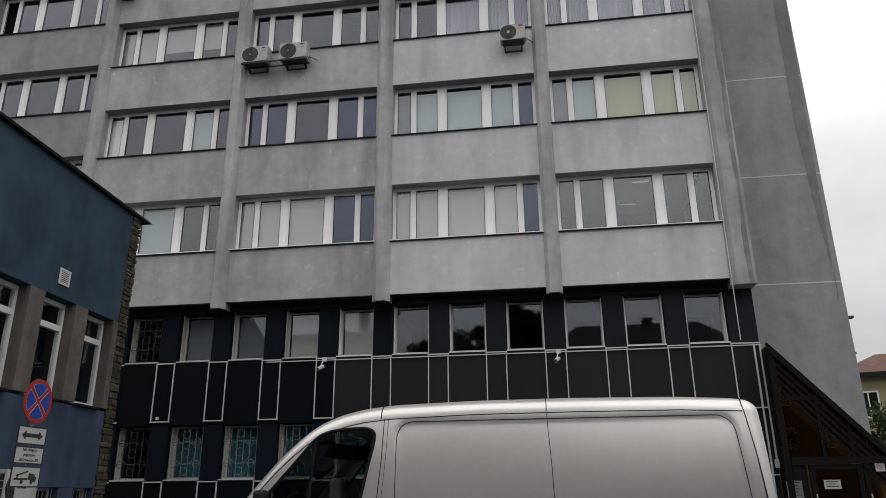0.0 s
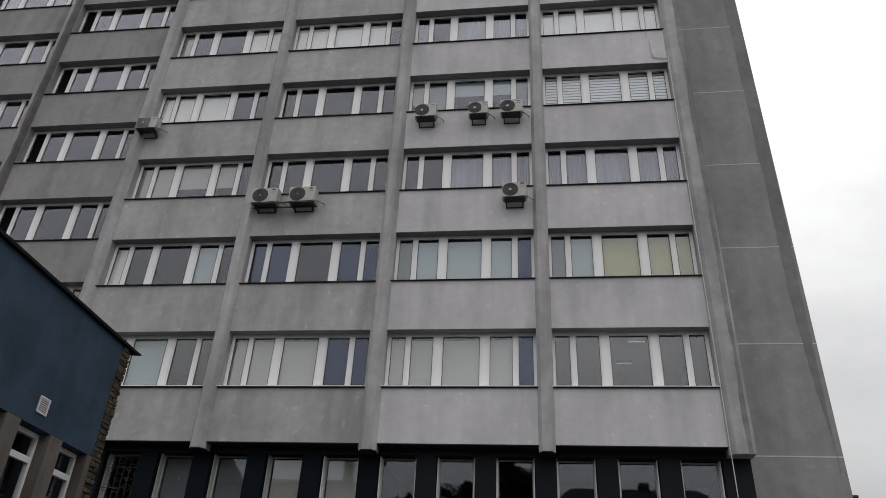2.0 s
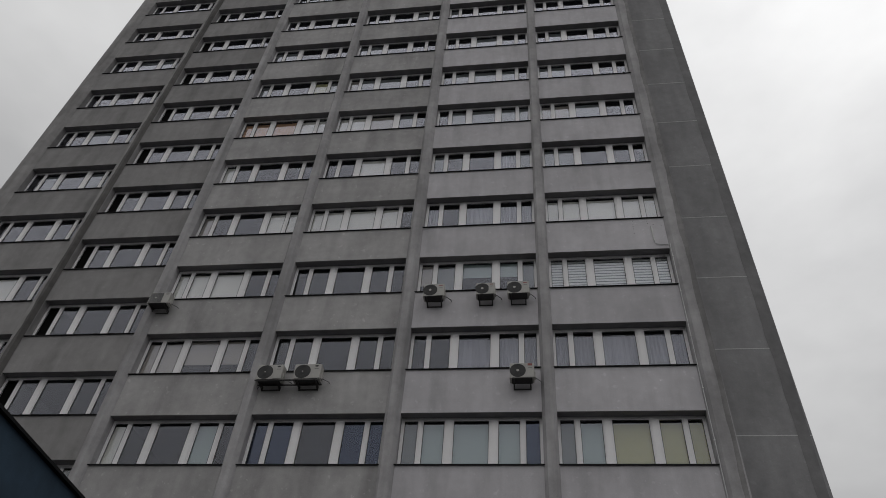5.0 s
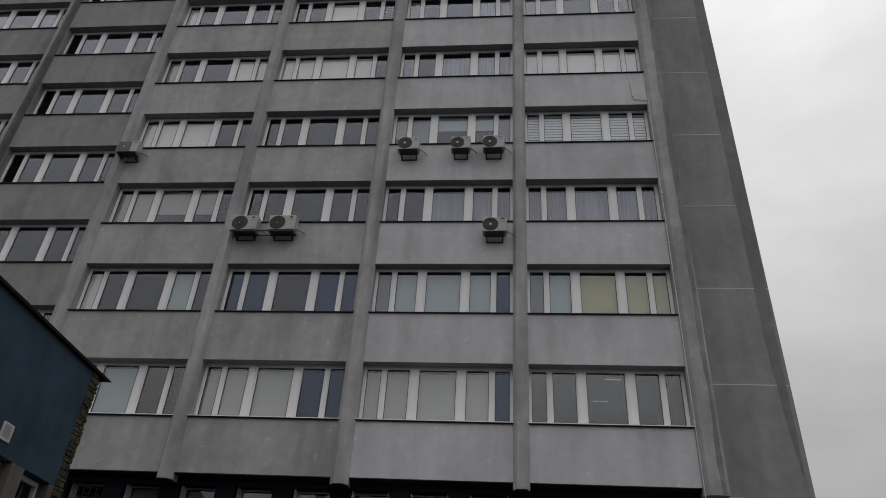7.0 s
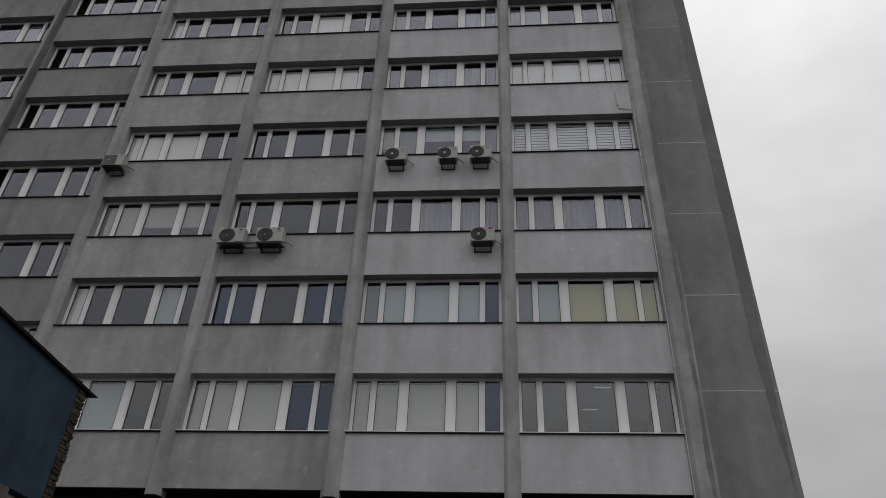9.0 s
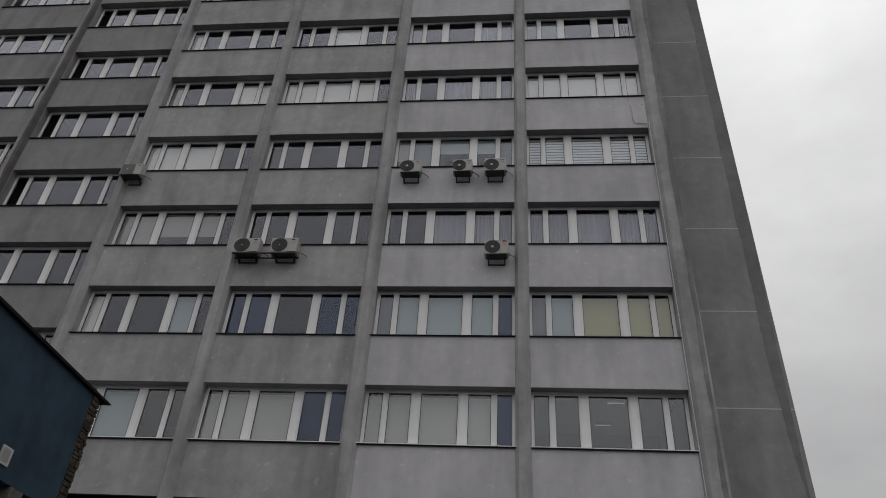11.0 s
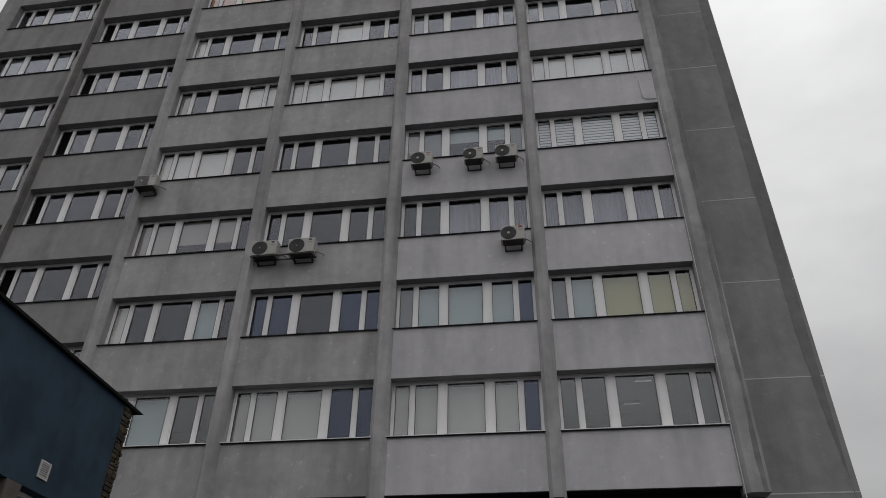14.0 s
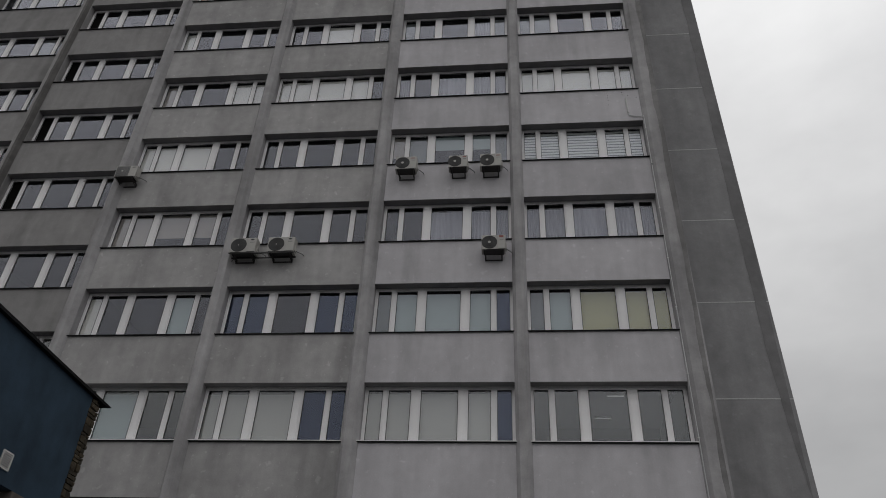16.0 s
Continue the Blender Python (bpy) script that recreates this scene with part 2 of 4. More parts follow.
# ---- building blocks ----
class Mesh:
    """Collects boxes, prisms and tubes into one mesh."""

    def __init__(self):
        self.v, self.f = [], []

    def add(self, verts, faces):
        o = len(self.v)
        self.v += [tuple(p) for p in verts]
        self.f += [tuple(o + i for i in q) for q in faces]
        return self

    def box(self, x0, x1, y0, y1, z0, z1):
        return self.add([(x0, y0, z0), (x1, y0, z0), (x1, y1, z0), (x0, y1, z0), (x0, y0, z1), (x1, y0, z1), (x1, y1, z1), (x0, y1, z1)],
                        [(3, 2, 1, 0), (4, 5, 6, 7), (0, 1, 5, 4), (1, 2, 6, 5), (2, 3, 7, 6), (3, 0, 4, 7)])

    def prism(self, poly, axis, a, b):
        """A polygon of two coordinates, drawn out along the axis from a to b (x: y,z; y: x,z; z: x,y)."""
        def at(p, c):
            return {"x": (c, p[0], p[1]), "y": (p[0], c, p[1]), "z": (p[0], p[1], c)}[axis]
        n = len(poly)
        return self.add([at(p, a) for p in poly] + [at(p, b) for p in poly],
                        [tuple(range(n)), tuple(range(2 * n - 1, n - 1, -1))] + [(i, i + n, (i + 1) % n + n, (i + 1) % n) for i in range(n)])

    def tube(self, path, r, sides=8):
        """A round bar along a line of points."""
        pts = [Vector(p) for p in path]
        o, rings = len(self.v), []
        for i, p in enumerate(pts):
            d = (pts[min(i + 1, len(pts) - 1)] - pts[max(i - 1, 0)]).normalized()
            a = d.orthogonal().normalized() if abs(d.z) > 0.9 else d.cross(Vector((0, 0, 1))).normalized()
            b = d.cross(a)
            rings.append([tuple(p + r * (math.cos(t) * a + math.sin(t) * b)) for t in (2 * math.pi * j / sides for j in range(sides))])
        for ring in rings:
            self.v += ring
        for i in range(len(pts) - 1):
            for j in range(sides):
                self.f.append((o + i * sides + j, o + i * sides + (j + 1) % sides, o + (i + 1) * sides + (j + 1) % sides, o + (i + 1) * sides + j))
        self.f.append(tuple(o + j for j in range(sides))[::-1])
        self.f.append(tuple(o + (len(pts) - 1) * sides + j for j in range(sides)))
        return self

    def disc(self, c, r, y0, y1, sides=24):
        """A round plate that faces along y."""
        return self.prism([(c[0] + r * math.cos(2 * math.pi * j / sides), c[1] + r * math.sin(2 * math.pi * j / sides)) for j in range(sides)], "y", y0, y1)

    def ring(self, x0, x1, z0, z1, w, y0, y1, side=None):
        """A rectangular frame, w wide (side: its uprights' width), between y0 and y1."""
        s = side or w
        o = [(x0, z0), (x1, z0), (x1, z1), (x0, z1)]
        i = [(x0 + s, z0 + w), (x1 - s, z0 + w), (x1 - s, z1 - w), (x0 + s, z1 - w)]
        vs = [(x, y, z) for y in (y0, y1) for x, z in o + i]
        fs = []
        for a in range(4):
            b = (a + 1) % 4
            fs += [(a, b, b + 4, a + 4), (a + 8, a + 12, b + 12, b + 8), (a, a + 8, b + 8, b), (a + 4, b + 4, b + 12, a + 12)]
        return self.add(vs, fs)

    def data(self, name, material, bevel=0.0, smooth=False, segments=2, weld=False):
        me = bpy.data.meshes.new(name)
        me.from_pydata(self.v, [], self.f)
        bm = bmesh.new()
        bm.from_mesh(me)
        if weld:
            bmesh.ops.remove_doubles(bm, verts=bm.verts, dist=1e-4)
        bmesh.ops.recalc_face_normals(bm, faces=bm.faces)
        if bevel:
            bmesh.ops.bevel(bm, geom=list(bm.edges), offset=bevel, segments=segments, profile=0.5, affect="EDGES", clamp_overlap=True)
        if smooth:
            for fc in bm.faces:
                fc.smooth = True
        bm.to_mesh(me)
        bm.free()
        me.materials.append(material)
        return me


def part(name, mesh, material, parent, label="", bevel=0.0, smooth=False, place=None):
    data = mesh if isinstance(mesh, bpy.types.Mesh) else mesh.data(name, material, bevel, smooth)
    ob = new(name, data)
    ob.parent = parent
    if place is not None:
        ob.matrix_basis = Matrix.Translation(place)
    return tagged(ob, label)


def thing(name, label, category, m=None, group="", kind=""):
    ob = new(name)
    if m is not None:
        ob.matrix_basis = m
    return tagged(ob, label, category, group, kind)


# ---- ground ----
def ground():
    g = Mesh()
    g.add([(-900, -900, GROUND), (900, -900, GROUND), (900, 900, GROUND), (-900, 900, GROUND)], [(0, 1, 2, 3)])
    tagged(new("ground", g.data("ground", ASPHALT)), "worn grey asphalt yard in front of the tower", "ground", kind="structure")
    p = Mesh().box(-8.5, 30, -2.6, 0.5, GROUND, GROUND + 0.13)
    tagged(new("pavement", p.data("pavement", PAVING, 0.02)), "grey concrete pavement with a kerb along the tower", "pavement", kind="structure")


ground()

# ---- the office tower ----
STOREY, SILL_1, OPEN_H, ROWS = 3.292, 8.33, 1.70, 11
BAYS = {"A": 0.0, "B": -4.67, "C": -9.40, "D": -14.10, "E": -18.84, "F": -23.55}   # left end of each bay's windows
OPEN_W, UNDER, TOP = 4.26, 6.76, 8.33 + 10 * 3.288 + 1.70 + 1.5
# five panes of a window: x from, to, and the kind of casing between them
PANES = [(0.065, 0.54), (0.645, 1.35), (1.57, 2.69), (2.91, 3.615), (3.72, 4.195)]
LOOKS = {
    "A": ["ddddd", "gtyyy", "ccccc", "sssss", "wwwww", "ggddd", "oogdd", "ggddd", "dgddd", "ddddd", "ddddd"],
    "B": ["vzzzn", "gtttn", "ddccc", "hgHHg", "cdccc", "gddcg", "dgggg", "dgggd", "ddgdd", "gdddd", "ddddd"],
    "C": ["zzznn", "nndnn", "ddddd", "ddddd", "wwwwd", "ddwdd", "wwogd", "oggdd", "ggddd", "dddgd", "ddddd"],
    "D": ["vttdd", "wddtd", "oohhd", "wwwdd", "oddww", "wdddd", "aaaww", "gddyg", "ggddd", "ddddd", "ddddd"],
    "E": ["kdddd"] * 11,
    "F": ["ddwdd", "ddddd", "ddwdd", "dgwdd", "ddddd", "dgdgd", "ddgdd", "ddddd", "ddggd", "ddddd", "ddddd"],
}


def office_tower():
    tower = thing("office_tower", "tall grey plastered office tower with rows of white-framed windows", "building")
    frame_me = Mesh().ring(0.0, OPEN_W, 0.0, OPEN_H, 0.075, 0.30, 0.375, 0.065).data("window", PVC)
    wide = Mesh().prism([(-0.11, 0.29), (-0.11, 0.37), (0.11, 0.37), (0.11, 0.29), (0.075, 0.29), (0.075, 0.276), (-0.075, 0.276), (-0.075, 0.29)], "z", 0.075, 1.625).data("mullion", PVC)
    slim = Mesh().prism([(-0.0525, 0.295), (-0.0525, 0.37), (0.0525, 0.37), (0.0525, 0.295), (0.012, 0.295), (0.012, 0.283), (-0.012, 0.283), (-0.012, 0.295)], "z", 0.075, 1.625).data("mullion", PVC)
    sash_me = [Mesh().ring(a - 0.002, b + 0.002, 0.073, 1.627, 0.045, 0.315, 0.35, 0.040).data("sash", PVC) for a, b in PANES]
    gasket_me = [Mesh().ring(a + 0.034, b - 0.034, 0.112, 1.588, 0.013, 0.310, 0.329).data("gasket", AC_DARK) for a, b in PANES]
    sill_me = Mesh().prism([(-0.05, -0.032), (-0.05, -0.004), (0.30, 0.035), (0.30, -0.01)], "x", -0.03, OPEN_W + 0.03).data("window_sill", SILL)
    # thin dark slab under each head: the soffit's shade, put in as colour
    head_shade_me = Mesh().box(0.0, OPEN_W, 0.003, 0.298, OPEN_H - 0.007, OPEN_H - 0.003).data("lintel", HEAD_SHADE)
    pale_sill_me = Mesh().prism([(-0.06, -0.022), (-0.06, 0.0), (0.30, 0.04), (0.30, 0.02)], "x", -0.03, OPEN_W + 0.03).data("window_sill", WHITE_SILL)
    drip_me = Mesh().box(-0.03, OPEN_W + 0.03, -0.05, -0.006, -0.05, -0.024).data("drip_edge", SILL)
    pane_me = [Mesh().box(a, b, 0.332, 0.338, 0.07, 1.63).data("pane", GLAZING) for a, b in PANES]
    filmed_me = [Mesh().box(a, b, 0.332, 0.338, 0.07, 1.63).data("pane", BLUE_FILM) for a, b in PANES]
    coated_me = [Mesh().box(a, b, 0.332, 0.338, 0.07, 1.63).data("pane", COATED) for a, b in PANES]
    sheer_me = [Mesh().box(a + 0.01, b - 0.01, 0.408, 0.411, 0.08, 1.5).data("sheer", BLIND["g"]) for a, b in PANES]
    blinds = {}

    def blind_mesh(i, kind):
        if (i, kind) in blinds:
            return blinds[i, kind]
        a, b = PANES[i]
        a, b, g = a + 0.01, b - 0.01, Mesh()
        if kind == "s":
            step = 0.128
            z = 0.08
            while z < 1.50:
                g.box(a, b, 0.398, 0.404, z, z + 0.088)      # opaque bands with sheer gaps between
                z += step
        elif kind == "z":
            z = 0.08
            while z < 1.50:
                g.add([(a, 0.400, z), (b, 0.400, z), (b, 0.409, z + 0.047), (a, 0.409, z + 0.047)], [(0, 1, 2, 3)])
                z += 0.042
        elif kind == "c":
            n = 12
            for j in range(n):
                x0, x1 = a + (b - a) * j / n, a + (b - a) * (j + 1) / n
                y = 0.43 + 0.03 * (j % 2)
                g.add([(x0, y, 0.08), (x1, 0.89 - y, 0.08), (x1, 0.89 - y, 1.47), (x0, y, 1.47)], [(0, 1, 2, 3)])
        elif kind in "hH":
            g.box(a, b, 0.40, 0.41, 0.62 if kind == "h" else 0.95, 1.59)
        else:
            g.box(a, b, 0.40, 0.41, 0.08, 1.52)
        key = {"h": "o", "H": "t"}.get(kind, kind)
        blinds[i, kind] = g.data("blind", BLIND[key])
        return blinds[i, kind]

    for bay, x0 in BAYS.items():
        stair = bay == "E"
        first = SILL_1 + (1.75 if stair else 0.16 if bay == "F" else 0.0)
        low = UNDER
        # bays C and D have darker plaster than A and B, E and F the darkest
        skin = DARK_PLASTER if bay in "EF" else MID_PLASTER if bay in "CD" else PLASTER
        for r in range(ROWS):
            z = first + r * STOREY + 0.045 * max(0, r - 6)      # the top storeys are a little taller
            if stair and r == ROWS - 1:
                break
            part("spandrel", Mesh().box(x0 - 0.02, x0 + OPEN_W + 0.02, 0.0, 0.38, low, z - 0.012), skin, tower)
            low = z + OPEN_H
            w = part("window", frame_me, None, tower, place=(x0, 0, z))
            part("window_sill", pale_sill_me if r == 0 and not stair else sill_me, None, w)
            if r == 0 and not stair:
                part("drip_edge", drip_me, None, w)
            for i, me in ((0, slim), (1, wide), (2, wide), (3, slim)):
                part("mullion", me, None, w, place=((PANES[i][1] + PANES[i + 1][0]) / 2, 0, 0))
            part("lintel", head_shade_me, None, w)
            look_of = LOOKS[bay][r]
            for i, kind in enumerate(look_of):
                # open sash: no pane, only the black sheet painting its darkness
                if kind != "k":
                    pane = part("pane", (filmed_me if kind == "n" else coated_me if r == 0 else pane_me)[i], None, w)
                    pane.visible_shadow = False
                part("sash", sash_me[i], None, w)
                part("gasket", gasket_me[i], None, w)
                if kind != "d":
                    part("blind", blind_mesh(i, kind), None, w)
                if kind == "s":
                    part("sheer", sheer_me[i], None, w)
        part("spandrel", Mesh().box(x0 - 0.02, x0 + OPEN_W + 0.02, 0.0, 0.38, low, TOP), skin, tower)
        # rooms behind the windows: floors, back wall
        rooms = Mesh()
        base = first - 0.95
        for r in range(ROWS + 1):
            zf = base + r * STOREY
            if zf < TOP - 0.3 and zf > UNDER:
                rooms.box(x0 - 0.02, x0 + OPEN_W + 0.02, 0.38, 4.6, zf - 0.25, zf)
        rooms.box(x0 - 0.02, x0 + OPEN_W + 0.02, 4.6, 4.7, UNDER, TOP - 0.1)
        part("rooms", rooms, ROOM, tower, "plain rooms behind the windows, coloured near black for dimness")
    # ribs between the bays: a flat nose with sloping flanks
    lefts = sorted(BAYS.values())
    gaps = [(lefts[0] - 0.90, lefts[0])] + [(a + OPEN_W, b) for a, b in zip(lefts, lefts[1:])]
    for a, b in gaps:
        c, wide = (a + b) / 2, (b - a) / 2
        part("rib", Mesh().prism([(a, 0.32), (a, 0.0), (a - 0.012, -0.004), (c - 0.12, -0.17), (c + 0.12, -0.17), (b + 0.012, -0.004), (b, 0.0), (b, 0.32)], "z", 6.56, TOP), DARK_RIB if c < -16 else RIB, tower)
        # dark cap under the foot: the underside's shade, put in as colour
        part("rib_foot", Mesh().prism([(a, 0.32), (a, 0.0), (c - 0.12, -0.175), (c + 0.12, -0.175), (b, 0.0), (b, 0.32)], "z", 6.535, 6.556), SILL, tower, "dark cap that paints shade under the rib's foot")
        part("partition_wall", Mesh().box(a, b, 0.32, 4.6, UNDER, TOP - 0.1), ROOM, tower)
    part("rib", Mesh().prism([(OPEN_W, 0.38), (OPEN_W, 0.0), (4.248, -0.004), (4.40, -0.14), (4.87, -0.14), (4.87, 0.38)], "z", 6.56, TOP), RIB, tower)
    # blank end wall, set back at the corner, with its joints and damp streaks
    fin_top = TOP
    part("end_wall", Mesh().box(4.6, 7.66, 1.9, 14.0, GROUND, fin_top), RAW, tower, "bare grey concrete end wall with pale joints")
    for k in range(11):
        part("joint", Mesh().box(5.2, 7.66, 1.894, 1.9, 7.025 + k * 3.28, 7.06 + k * 3.28), JOINT, tower)
    # body behind and roof
    part("rear_body", Mesh().box(-24.4, 4.6, 4.72, 14.0, GROUND, TOP - 0.05), RAW, tower)
    part("left_wall", Mesh().box(-24.4, -24.2, 0.32, 4.72, GROUND, TOP - 0.05), RAW, tower)
    part("right_wall", Mesh().box(4.6, 4.85, 0.38, 1.9, 6.9, TOP - 0.05), RAW, tower)
    part("roof", Mesh().box(-24.55, 4.94, -0.24, 14.1, TOP, TOP + 0.14), SILL, tower, "dark sheet-metal roof edge")
    part("end_roof", Mesh().box(4.94, 7.72, 1.84, 14.1, TOP + 0.002, TOP + 0.12), SILL, tower, "dark sheet-metal roof edge")
    # dark sheet across the underside: the overhang's shade, put in as colour
    part("soffit", Mesh().box(-24.4, 4.85, -0.012, 4.7, UNDER - 0.028, UNDER - 0.004), SILL, tower, "dark sheet that paints shade under the overhang")
    return tower


tower = office_tower()


def damp(name, seed, material, z0, z1, left, right, y, uneven=1.0):
    """A damp streak with uneven edges, a few millimetres proud of the wall; left and right give its edges at a height."""
    rnd = random.Random(seed)
    n, g, rows = 150, Mesh(), []
    for i in range(n + 1):
        z = z0 + (z1 - z0) * i / n
        wob = 0.06 * noise.noise((seed, z * 0.6, 0)) + 0.03 * noise.noise((seed, z * 2.5, 4)) + rnd.uniform(-0.008, 0.008)
        rows.append((left(z) + wob * uneven, right(z), z))
    for (a, b, za), (c, d, zb) in zip(rows, rows[1:]):
        g.add([(a, y(a), za), (b, y(b), za), (d, y(d), zb), (c, y(c), zb)], [(0, 1, 2, 3)])
    part(name, g, material, tower, "dark damp streak on grey concrete")


def taper(z):
    return min(1.0, max(0.02, (z - 7.0) / 4.2))


damp("damp_streak", 3, SOAKED, 6.58, TOP - 0.02, lambda z: 4.70, lambda z: 4.80 + 0.068 * min(1.0, max(0.0, (z - 9) / 6)), lambda x: -0.144)
damp("damp_streak", 8, WET, 6.58, TOP - 0.02, lambda z: 7.5 - 0.27 * taper(z), lambda z: 7.56 - 0.06 * (1 - taper(z)) + min(0.095, max(0, z - 12) * 0.02), lambda x: 1.893)
# the rib between the two far bays is black with damp
damp("damp_streak", 13, BLACKENED, 8.0, TOP - 0.02, lambda z: -19.05, lambda z: -18.947, lambda x: -0.174)
damp("damp_streak", 14, BLACKENED, 8.0, TOP - 0.02, lambda z: -18.943, lambda z: -18.838, lambda x: -0.176 + (x + 18.945) * 1.419, 0.0)


# ---- dark two-storey base of the tower, set back under the overhang ----
BASE_Y = 0.35
WIN_X = [-12.45 + 1.5585 * i for i in range(11)]      # left edges of the base windows
WIN_W = 1.01


def grille(w, h, y):
    """A white wrought window grille: uprights, cross bars and rings."""
    g = Mesh()
    for i in range(6):
        x = 0.05 + (w - 0.1) * i / 5
        g.tube([(x, y, 0.02), (x, y, h - 0.02)], 0.008, 5)
    for z in (0.06, 0.30 * h, 0.70 * h, h - 0.06):
        g.tube([(0.02, y, z), (w - 0.02, y, z)], 0.008, 5)

    def ring(cx, cz, r):
        g.tube([(cx + r * math.cos(t), y - 0.012, cz + r * math.sin(t)) for t in (2 * math.pi * j / 20 for j in range(21))], 0.0075, 5)
    ring(w / 2, h * 0.5, 0.11)
    ring(w / 2, h * 0.5, 0.30)
    ring(w / 2, h * 0.84, 0.10)
    ring(w / 2, h * 0.16, 0.10)
    for s in (-1, 1):
        for cz in (0.3, 0.7):
            ring(w / 2 + s * 0.33, h * cz, 0.09)
    return g


def tower_base():
    base = thing("tower_base", "dark blue-black panelled base with pale metal strips", "building base")
    y0, y1 = BASE_Y, BASE_Y + 0.3
    left, right = -24.0, 4.84
    # a band over the windows; panels below them and piers between them
    part("head_band", Mesh().box(left, right, y0, y1, 6.56, UNDER - 0.03), PANEL, base)
    xs = [WIN_X[0] - 1.5585 * k for k in range(8, 0, -1) if WIN_X[0] - 1.5585 * k > left + 0.3] + WIN_X
    for i, x in enumerate(xs):
        nxt = xs[i + 1] if i + 1 < len(xs) else right
        for z0, z1 in ((GROUND, 1.98), (3.42, 5.15)):
            # panels on the left take the shaded copy, piers on the right the lit one
            part("wide_panel", Mesh().box(x, x + WIN_W - 0.006, y0, y1, z0, z1), SHADED_PANEL if x < -7 else PANEL, base, bevel=0.006)
            part("narrow_panel", Mesh().box(x + WIN_W + 0.006, nxt - 0.012, y0, y1, z0, z1), SHADED_PANEL if x < -7 else PANEL, base, bevel=0.006)
        for z0, z1 in ((1.986, 3.414), (5.156, 6.554)):
            part("pier_panel", Mesh().box(x + WIN_W + 0.01, nxt - 0.01, y0 + 0.004, y1, z0, z1), PIER if x < -5 else LIT_PIER, base, bevel=0.008)
        # pale strips
        for z0, z1 in ((0.6, 1.93), (3.53, 5.115)):
            part("strip", Mesh().box(x + WIN_W - 0.014, x + WIN_W + 0.014, y0 - 0.03, y0 - 0.002, z0, z1), TRIM, base)
            if i + 1 < len(xs) and nxt != WIN_X[0]:
                part("strip", Mesh().box(nxt - 0.034, nxt - 0.006, y0 - 0.03, y0 - 0.002, z0, z1), TRIM, base)
        for z in (1.93, 3.51, 5.115):
            part("strip", Mesh().box(x + WIN_W - 0.02, nxt, y0 - 0.035, y0 - 0.004, z, z + 0.03), TRIM, base)
    part("end_panel", Mesh().box(left, xs[0] - 0.01, y0, y1, GROUND, 6.574), PANEL, base)
    part("cable_duct", Mesh().box(-8.2, right + 0.02, y0 - 0.05, y0 - 0.036, 5.06, 5.085), TRIM, base)
    part("corner_strip", Mesh().box(4.66, 4.70, y0 - 0.04, y0 - 0.002, 0.6, 5.1), TRIM, base)
    part("corner_strip", Mesh().box(4.80, 4.835, y0 - 0.04, y0 - 0.002, 2.2, 5.1), TRIM, base)
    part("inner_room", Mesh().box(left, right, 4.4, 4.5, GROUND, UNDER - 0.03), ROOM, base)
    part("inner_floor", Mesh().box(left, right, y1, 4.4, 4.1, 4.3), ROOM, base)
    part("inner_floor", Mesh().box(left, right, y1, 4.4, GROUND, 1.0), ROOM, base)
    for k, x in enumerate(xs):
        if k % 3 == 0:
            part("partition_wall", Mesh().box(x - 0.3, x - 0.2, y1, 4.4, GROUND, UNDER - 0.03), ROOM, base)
    part("right_return", Mesh().box(right - 0.2, right, y1, 1.9, GROUND, UNDER - 0.03), PANEL, base)

    def window(x, z, h, kind, barred):
        f = Mesh()
        w = WIN_W
        f.prism([(0.01, h), (0.01, 0.0), (w - 0.01, 0.0), (w - 0.01, h), (w - 0.035, h), (w - 0.035, 0.03), (0.035, 0.03), (0.035, h)], "y", 0.0, 0.24)
        # windows on the left take the dimmed copy in place of shade
        win = part("window", f, PVC if x > -6.5 else DIM_PVC, base, place=(x, y0 + 0.17, z))
        part("window_sill", Mesh().box(0.004, w - 0.01, -0.185, 0.0, -0.008, 0.022), FRAME_PVC if x > -6.5 else DIM_PVC, win)
        part("sill_edge", Mesh().box(0.004, w - 0.01, -0.185, -0.16, -0.03, -0.010), SILL, win)
        part("sash", Mesh().ring(0.034, w - 0.034, 0.028, h - 0.01, 0.035, 0.18, 0.235, 0.035), DIM_PVC, win)
        part("sill_board", Mesh().box(0.03, w - 0.03, 0.012, 0.18, 0.028, 0.075), DIM_PVC, win)
        pane = part("pane", Mesh().box(0.07, w - 0.07, 0.205, 0.212, 0.07, h - 0.07), GLASS, win)
        pane.visible_shadow = False
        if kind == "slat":
            g = Mesh()
            zz = 0.1
            while zz < h - 0.1:
                g.prism([(0.285, zz), (0.29, zz), (0.275, zz + 0.047), (0.27, zz + 0.047)], "x", 0.1, w - 0.08)
                zz += 0.048
            part("blind", g, BLIND["v"] if x > -8.5 else BLIND["g"], win)
        elif kind == "teal":
            g = Mesh()
            for j in range(14):
                a, b = 0.1 + (w - 0.2) * j / 14, 0.1 + (w - 0.2) * (j + 1) / 14
                q = 0.28 + 0.03 * (j % 2)
                g.add([(a, q, 0.08), (b, 0.59 - q, 0.08), (b, 0.59 - q, h - 0.06), (a, q, h - 0.06)], [(0, 1, 2, 3)])
            part("curtain", g, BLIND["e"], win)
        if barred:
            # the leftmost grilles take the copy darkened for shade
            old = x < WIN_X[1] - 0.1
            part("grille", DIM_GRILLE[h] if old else GRILLE[h], None, win, "wrought-iron window grille, its colour darkened for shade" if old else "white wrought-iron window grille", place=(0.0, -0.06, 0.0))

    DIM_GRILLE = {h: grille(WIN_W, h, 0.0).data("grille", DIM_GRILLE_PAINT) for h in (1.38, 1.425)}
